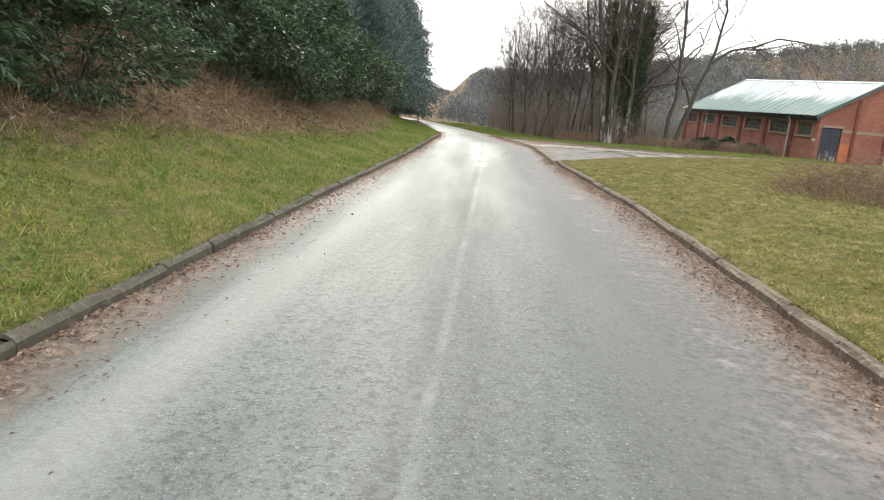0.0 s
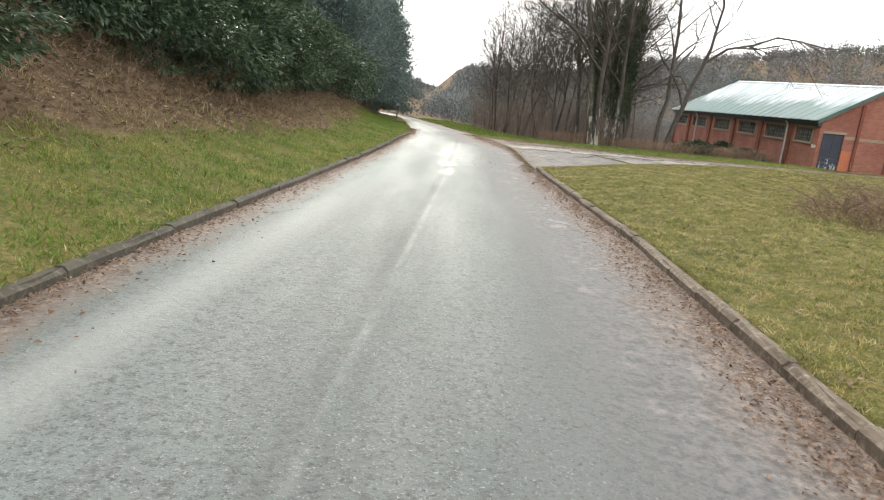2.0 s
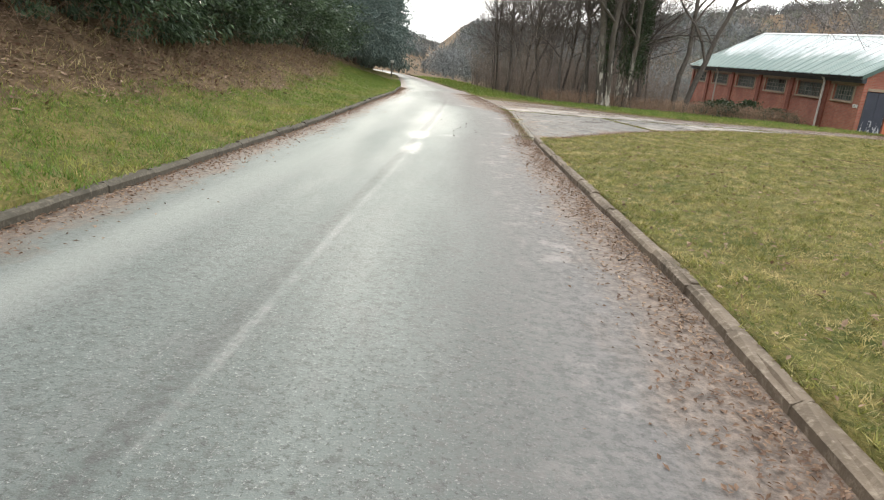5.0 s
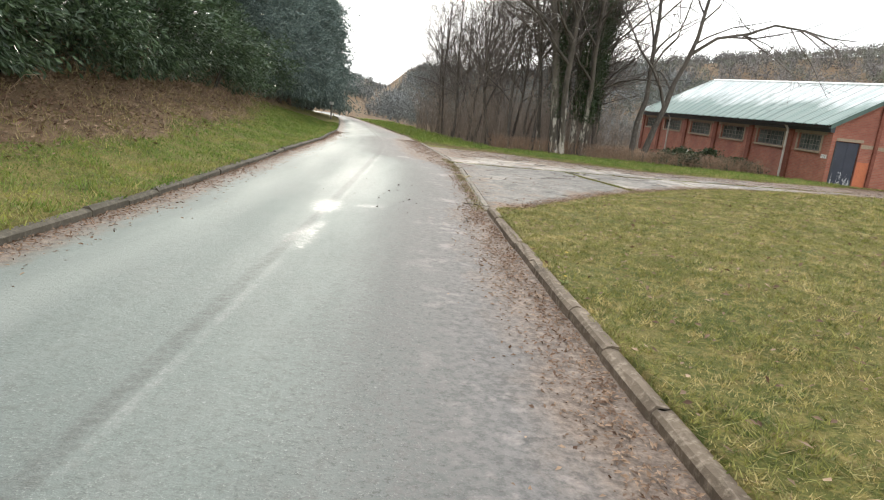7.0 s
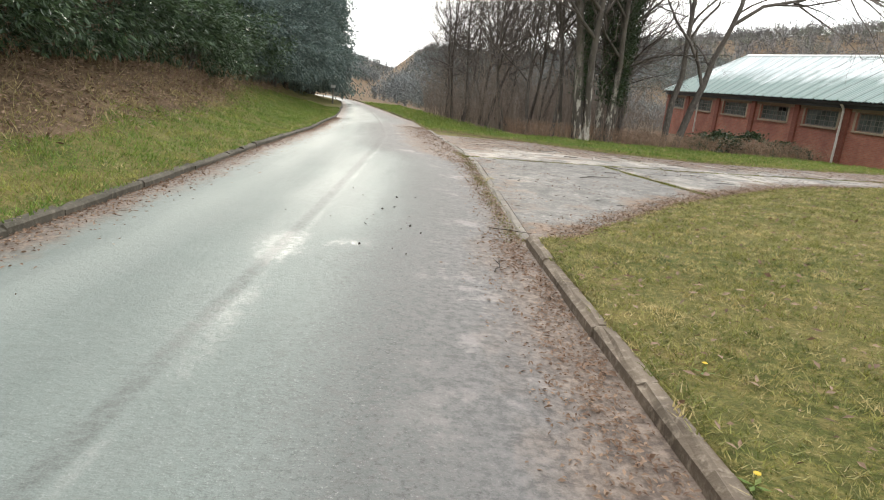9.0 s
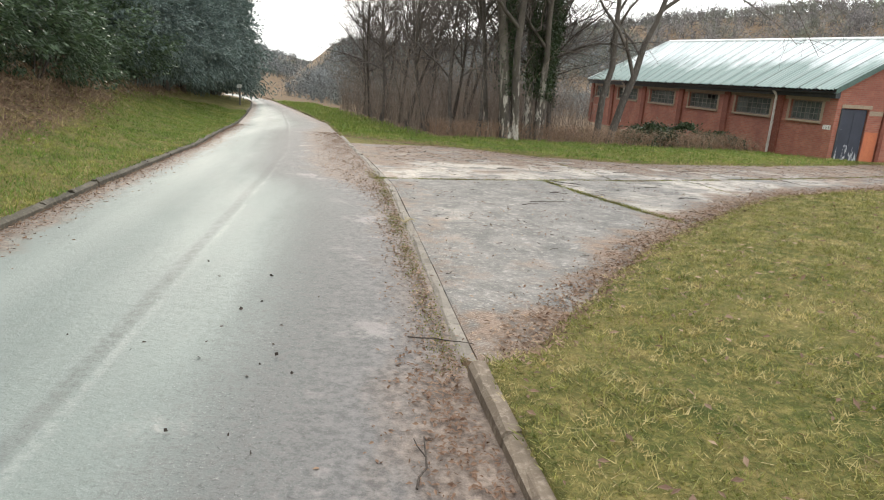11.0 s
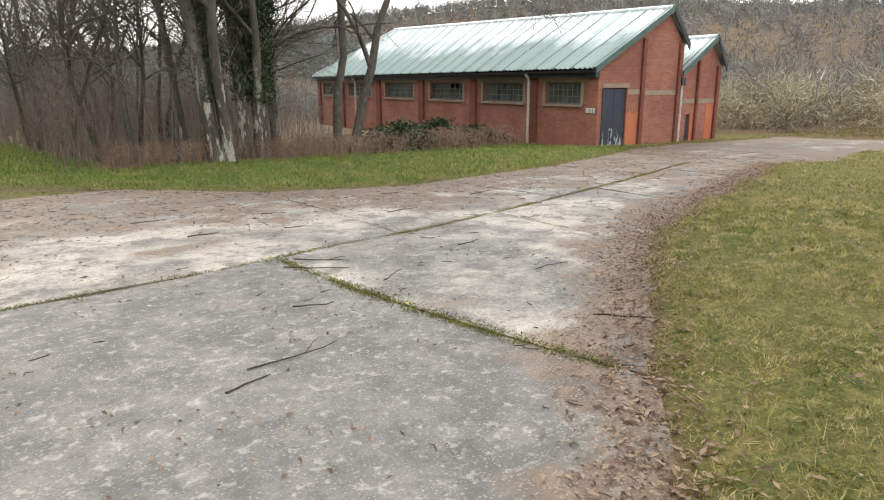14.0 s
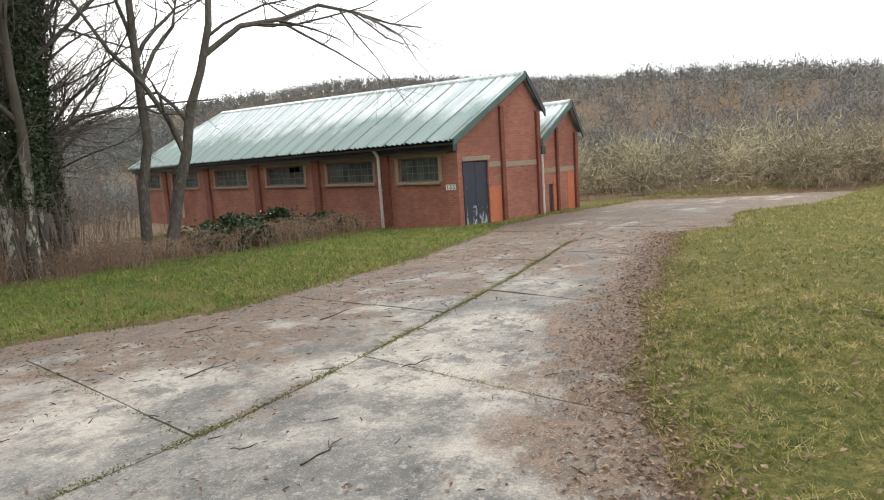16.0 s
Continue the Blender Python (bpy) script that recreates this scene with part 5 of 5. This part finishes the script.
yy = np.concatenate([rng.uniform(2, 22, 11000), rng.uniform(22, 29, 2200), rng.uniform(29, 46, 9000)])
off = np.abs(rng.normal(0, np.interp(yy, [2, 10, 21, 24, 28, 32, 46], [0.2, 0.26, 0.27, 0.16, 0.2, 0.7, 0.6])))
keep = wave(off * 4, yy, 1.3, 2.0) + rng.normal(0, 0.5, len(yy)) > -0.35
px = right_edge(yy) - 0.03 - off
fallen("kerb_litter", np.column_stack([px, yy])[keep], rng, (level(yy) + 0.0)[keep], 0.02, "brown leaf litter in the gutter")
yy = rng.uniform(1, 50, 11000)
off = rng.exponential(0.15, 11000)
fallen("kerb_litter", np.column_stack([left_edge(yy) + 0.02 + off, yy]), rng, level(yy), 0.022, "brown leaf litter in the gutter")
p = scatter(90000, 1.8, 22, 22, 42, rng, lambda x, y: (x > right_edge(y)) & (y > lawn_line(x) - 0.6) & (y < far_line(x) + 0.3) & (rng.random(len(x)) < 0.2 * (wave(x, y, 1.1, 4) > 0.1) + 0.9 * np.exp(-np.abs(y - lawn_line(x)) / 0.35) + 0.6 * smooth(32.5, 36, y) * (wave(x, y, 1.3, 2) + 0.5 * wave(x, y, 4, 1) > 0.0)))
fallen("yard_litter", p, rng, np.maximum(level(p[:, 1]) + 0.012, terrain(p[:, 0], p[:, 1])), 0.021, "dry leaves and twigs over the concrete")
lx = rng.uniform(2.4, 20, 11000)
ly = lawn_line(lx) + rng.normal(0.1, 0.3, 11000)
fallen("edge_litter", np.column_stack([lx, ly]), rng, np.maximum(level(ly) + 0.014, terrain(lx, ly) + 0.01), 0.024, "drift of dry leaves along the lawn's edge")
p = scatter(7500, 2.2, 15, 4, 32, rng, turf)
fallen("lawn_leaves", p, rng, terrain(p[:, 0], p[:, 1]) + 0.032, 0.034, "scattered pale leaves on the lawn")
yy = rng.uniform(1, 60, 48000)
d = verge_width(yy) - 0.7 + rng.uniform(0, 5.5, 48000)
p = np.stack([left_edge(yy) - d, yy], -1)[rng.random(48000) < 0.15 + 0.85 * smooth(-0.5, 0.8, d - verge_width(yy))]
fallen("bank_leaves", p, rng, terrain(p[:, 0], p[:, 1]) + 0.025, 0.055, "dead leaves covering the bank")

yy = rng.uniform(1, 50, 42000)
d = np.where(rng.random(42000) < 0.4, rng.exponential(0.16, 42000) + 0.06, rng.normal(0.15, 0.6, 42000) + verge_width(yy))
keep = (d > 0.16) & (wave(yy, d * 3, 0.9, 1.5) + rng.normal(0, 0.5, 42000) > 0.1)
p = np.stack([left_edge(yy) - d, yy], -1)[keep]
blades("straw_grass", p, rng, 0.03, 0.1, BLADE, "yellow moss and straw among the verge grass", width=0.008)

yy = rng.uniform(1, 50, 26000)
d = verge_width(yy) + rng.uniform(-0.3, 3.2, 26000)
keep = wave(yy * 1.3, d * 2.2, 0.8, 4.0) + rng.normal(0, 0.3, 26000) > 0.25
p = np.stack([left_edge(yy) - d, yy], -1)[keep]
blades("bank_tussocks", p, rng, 0.08, 0.24, THATCH, "straw-yellow dead grass tussocks among the bank's leaves", width=0.01, lay=0.8)

# moss and weeds in the joints
def joint_weeds(pts, n, rng, spread=0.03):
    pts = np.array(pts, float)
    t = rng.uniform(0, len(pts) - 1, n)
    k = np.minimum(t.astype(int), len(pts) - 2)
    p = pts[k] + (pts[k + 1] - pts[k]) * (t - k)[:, None]
    keep = wave(p[:, 0], p[:, 1], 2.3, 1.0) + rng.normal(0, 0.45, n) > -0.25
    p = p[keep] + rng.normal(0, spread, (keep.sum(), 2))
    z = level(p[:, 1])
    c = np.column_stack([p, z + rng.uniform(-0.01, 0.012, len(p))])
    g = Geo()
    leaves(g, c, 0.02, 0.01, rng, -0.3)
    tagged(new("joint_weeds", g.mesh("joint_weeds", MOSS)), "yellow-green moss and weeds along a slab joint", "moss", kind="stuff")


joint_weeds([(x, float(joint_line(x, 1))) for x in np.linspace(1.6, 18, 30)], 17000, rng, 0.04)
joint_weeds([(5.35 + 0.118 * d + 0.031 * d * d, 31.56 - d) for d in np.linspace(0.05, 4.3, 12)], 11000, rng, 0.055)
joint_weeds([(9.15, 32.3), (9.3, 30.4)], 500, rng)
joint_weeds([(7.15, 32.2), (6.9, 35.8)], 700, rng)
joint_weeds([(x, float(joint_line(x, 2))) for x in np.linspace(1.4, 16, 30)], 900, rng, 0.02)
joint_weeds([(float(right_edge(y)) - 0.1, y) for y in np.linspace(21.8, 32, 20)], 6000, rng, 0.07)

# far woods on the hills: one object of many fine crowns
def far_wood(name, pts, rng, label, material, twigs_each=80):
    """Rounded leafless crowns of many fine twigs; the trees grow with the distance from the yard."""
    g = Geo(3)
    pts, tones = np.asarray(pts), []
    sizes = np.interp(np.hypot(pts[:, 0] - 20, pts[:, 1] - 35), [12, 40, 90, 160], [2.6, 4.0, 5.5, 7.0]) * rng.uniform(0.55, 1.35, len(pts))
    for (x, y), z, s in zip(pts, terrain(pts[:, 0], pts[:, 1]), sizes):
        n = int(twigs_each)
        tones.append(np.full(3 * n, rng.random()))
        z = z - 0.12 * s
        c = np.array([x, y, z + s * 0.45])
        o = rng.normal(size=(n, 3))
        o /= np.linalg.norm(o, axis=1)[:, None]
        st = c + o * (s * rng.uniform(0.0, 0.42, n))[:, None] * [1, 1, 1.15]
        d = (0.6 * o + rng.normal(0, 0.7, (n, 3)) + [0, 0, 0.2]) * (s * rng.uniform(0.06, 0.19, n))[:, None]
        st[:4], d[:4] = [x, y, z - 0.2], np.column_stack([rng.normal(0, 0.1, (4, 2)) * s, np.full(4, 0.75 * s)])
        w = np.cross(d, rng.normal(size=(n, 3)))
        w = w / (np.linalg.norm(w, axis=1)[:, None] + 1e-9) * max(0.0055, 0.00052 * math.hypot(x - 5, y - 20))
        g.add(np.stack([st - w, st + w, st + d], 1).reshape(-1, 3), np.arange(3 * n).reshape(-1, 3))
    return tagged(new(name, g.mesh(name, material, tone=np.concatenate(tones))), label, "woodland", kind="stuff")


p = scatter(420, 28.5, 44, 8, 76, rng, lambda x, y: (x > 30 + 1.2 * wave(x, y, 0.15)) & ~((x < 31.5) & (y > 34) & (y < 42)))
far_wood("wood_edge", p, rng, "pale tangled scrub along the edge of the hillside wood", SCRUB, 420)
p = scatter(800, 28, 36, 10, 72, rng, lambda x, y: (x > 28.8 + 1.0 * wave(x, y, 0.15)) & ~((x < 31) & (y > 35) & (y < 41)))
brush("edge_undergrowth", p, rng, 0.4, 1.5, RUSSET, "low brown undergrowth at the foot of the wood", 0.009, 1.0, 5)
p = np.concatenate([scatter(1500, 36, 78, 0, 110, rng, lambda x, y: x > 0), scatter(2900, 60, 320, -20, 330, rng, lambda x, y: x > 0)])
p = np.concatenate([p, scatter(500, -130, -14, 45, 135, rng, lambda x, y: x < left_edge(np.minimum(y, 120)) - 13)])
far_wood("hillside_wood", p, rng, "leafless wood covering the hillside, distance haze greyed into its brown", HILL_HAZED)
off_lane = lambda x, y: (x > right_edge(np.minimum(y, 120)) + 6) | (x < left_edge(np.minimum(y, 120)) - 6)
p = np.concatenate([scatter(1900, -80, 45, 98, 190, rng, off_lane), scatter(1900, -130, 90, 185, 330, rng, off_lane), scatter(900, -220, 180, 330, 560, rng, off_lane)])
far_wood("valley_wood", p, rng, "leafless woods closing the valley, haze put into their grey colour", VALLEY_HAZED)


# fallen sticks
def stick(x, y, turn, ln, r, seed, fork=False):
    rr = np.random.default_rng(seed)
    g = Geo()
    k = 6
    pts = np.column_stack([np.linspace(-ln / 2, ln / 2, k), np.cumsum(rr.normal(0, 0.018, k)) * ln * 2, r + np.abs(rr.normal(0, 0.006, k))])
    tube(g, pts, np.linspace(r, r * 0.5, k), 6)
    if fork:
        tube(g, [pts[3], pts[3] + [ln * 0.18, ln * 0.14, 0.01], pts[3] + [ln * 0.3, ln * 0.2, 0.015]], [r * 0.7, r * 0.5, r * 0.3], 5)
    ob = new("stick", g.mesh("stick", STICK, True))
    z = max(float(level(y)) + 0.014, float(terrain(np.array(x), np.array(y))))
    ob.matrix_world = pose(x, y, z, 0, 0, turn)
    return tagged(ob, "dark fallen stick lying on the concrete", "stick", group="fallen sticks")


for k, (x, y, turn, ln, r) in enumerate(((5.75, 31.15, -32, 0.75, 0.014), (5.6, 30.9, -20, 0.8, 0.012), (5.1, 29.6, -8, 0.42, 0.013), (4.6, 28.6, 14, 0.85, 0.011), (4.2, 28.3, 25, 0.4, 0.013), (6.15, 30.1, 40, 0.5, 0.009), (7.6, 31.0, 22, 0.5, 0.011), (7.7, 29.5, 8, 0.55, 0.01), (7.2, 27.9, -38, 0.7, 0.012), (7.35, 27.75, 20, 0.4, 0.009), (4.9, 33.4, 3, 0.5, 0.016), (6.1, 33.2, -3, 0.35, 0.012), (8.0, 33.6, 10, 0.6, 0.012), (6.2, 34.6, -5, 0.45, 0.012), (10.2, 34.6, 14, 0.7, 0.014), (9.3, 31.9, -10, 0.4, 0.01), (4.4, 35.1, 4, 0.6, 0.014), (8.8, 35.6, -12, 0.5, 0.012), (1.7, 20.7, 75, 0.55, 0.012), (2.3, 12.6, 60, 0.5, 0.01), (1.95, 22.3, -20, 0.6, 0.01))):
    stick(x, y, turn, ln * 0.85, r * 0.6, 300 + k, k % 3 == 0)

# small twigs and bark scraps over the yard
p = scatter(4200, 2.2, 20, 24, 41, rng, lambda x, y: (x > right_edge(y) + 0.2) & (y > lawn_line(x) - 0.1) & (y < far_line(x)) & (rng.random(len(x)) < 0.12 + 0.5 * np.exp(-np.abs(y - lawn_line(x)) / 0.5) + 0.5 * smooth(31, 36, y)))
g = Geo()
for x, y in p:
    a, ln = rng.uniform(0, 6.28), rng.uniform(0.015, 0.075)
    e = np.array([math.cos(a), math.sin(a), 0]) * ln
    c = np.array([x, y, float(level(y)) + 0.02])
    tube(g, [c - e, c + rng.normal(0, 0.012, 3) * [1, 1, 0.4], c + e], [0.004, 0.0045, 0.002], 4)
tagged(new("yard_twigs", g.mesh("yard_twigs", STICK)), "small dark twigs and bark scraps strewn over the concrete", "twigs", kind="stuff")


def dandelion(x, y, z):
    """A low yellow flower: a ring of petals on a short stalk over three leaves."""
    ob = tagged(new("dandelion"), "small yellow dandelion flower in the short grass", "flower", group="yellow flowers")
    g = Geo()
    for ring, r, h in ((11, 0.02, 0.0), (8, 0.013, 0.004)):
        for k in range(ring):
            a = 2 * math.pi * k / ring
            d, t = np.array([math.cos(a), math.sin(a), 0.15]), np.array([-math.sin(a), math.cos(a), 0])
            c = np.array([0, 0, 0.062 + h])
            g.add([c, c + d * r * 0.6 + t * r * 0.22, c + d * r, c + d * r * 0.6 - t * r * 0.22], [(0, 1, 2, 3)])
    part("petals", g, PETAL, ob)
    g = Geo()
    tube(g, [(0, 0, -0.01), (0.004, 0, 0.03), (0, 0, 0.062)], [0.0025, 0.0022, 0.002], 5)
    part("stalk", g, MOSS, ob)
    g = Geo()
    for k in range(4):
        a = 1.5 * k + 0.4
        d, t = np.array([math.cos(a), math.sin(a), 0.2]), np.array([-math.sin(a), math.cos(a), 0])
        g.add([[0, 0, 0.005], d * 0.04 + t * 0.012, d * 0.075, d * 0.04 - t * 0.012], [(0, 1, 2, 3)])
    part("leaf_rosette", g, GREEN, ob)
    ob.matrix_world = pose(x, y, z, 0, 0, 50 * x)


for x, y in ((2.71, 18.31), (2.45, 17.11), (5.21, 31.41), (5.75, 29.05)):
    dandelion(x, y, max(float(level(y)) + 0.005, float(terrain(np.array(x), np.array(y))) + 0.01))

# scattered dark leaves on the lane, a tuft of straw in the road edge joint
for k in range(26):
    g = Geo()
    leaves(g, np.array([[0, 0, 0.006]]), 0.034, 0.026, rng, 0.0, np.array([[1.0, 0, 0.05]]))
    ob = tagged(new("fallen_leaf", g.mesh("fallen_leaf", STICK)), "small dark wet leaf lying on the asphalt", "leaf", group="leaves on the lane")
    x, y = 0.3 + rng.normal(0, 0.4), 22.6 + rng.normal(0, 0.8)
    ob.matrix_world = pose(x, y, float(level(y)) + 0.022, 0, 0, rng.uniform(0, 360))
tuft = tagged(new("straw_tuft"), "dry straw tuft growing from the road edge joint", "weed")
for k in range(14):
    g = Geo()
    a, ln = rng.uniform(0, 6.28), rng.uniform(0.12, 0.34)
    e = np.array([math.cos(a), math.sin(a), 0]) * ln
    tube(g, [(0, 0, 0), e * 0.5 + [0, 0, 0.06], e + [0, 0, rng.uniform(0.01, 0.07)]], [0.005, 0.004, 0.002], 4)
    part("stalk", g, STRAW, tuft)
tuft.matrix_world = pose(float(right_edge(26.6)) + 0.03, 26.6, float(level(26.6)))

# marker post by the far bend
post = tagged(new("marker_post"), "thin weathered marker post beside the far bend", "post")
py = 73.0
px = float(left_edge(py)) - 0.9
part("shaft", boxed(-0.06, 0.06, -0.06, 0.06, -0.3, 1.55, bevel=0.012), STEEL, post)
part("sign_board", boxed(-0.2, 0.2, -0.085, -0.062, 1.35, 1.62, bevel=0.006), WHITE, post)
post.matrix_world = pose(px, py, float(terrain(np.array(px), np.array(py))))
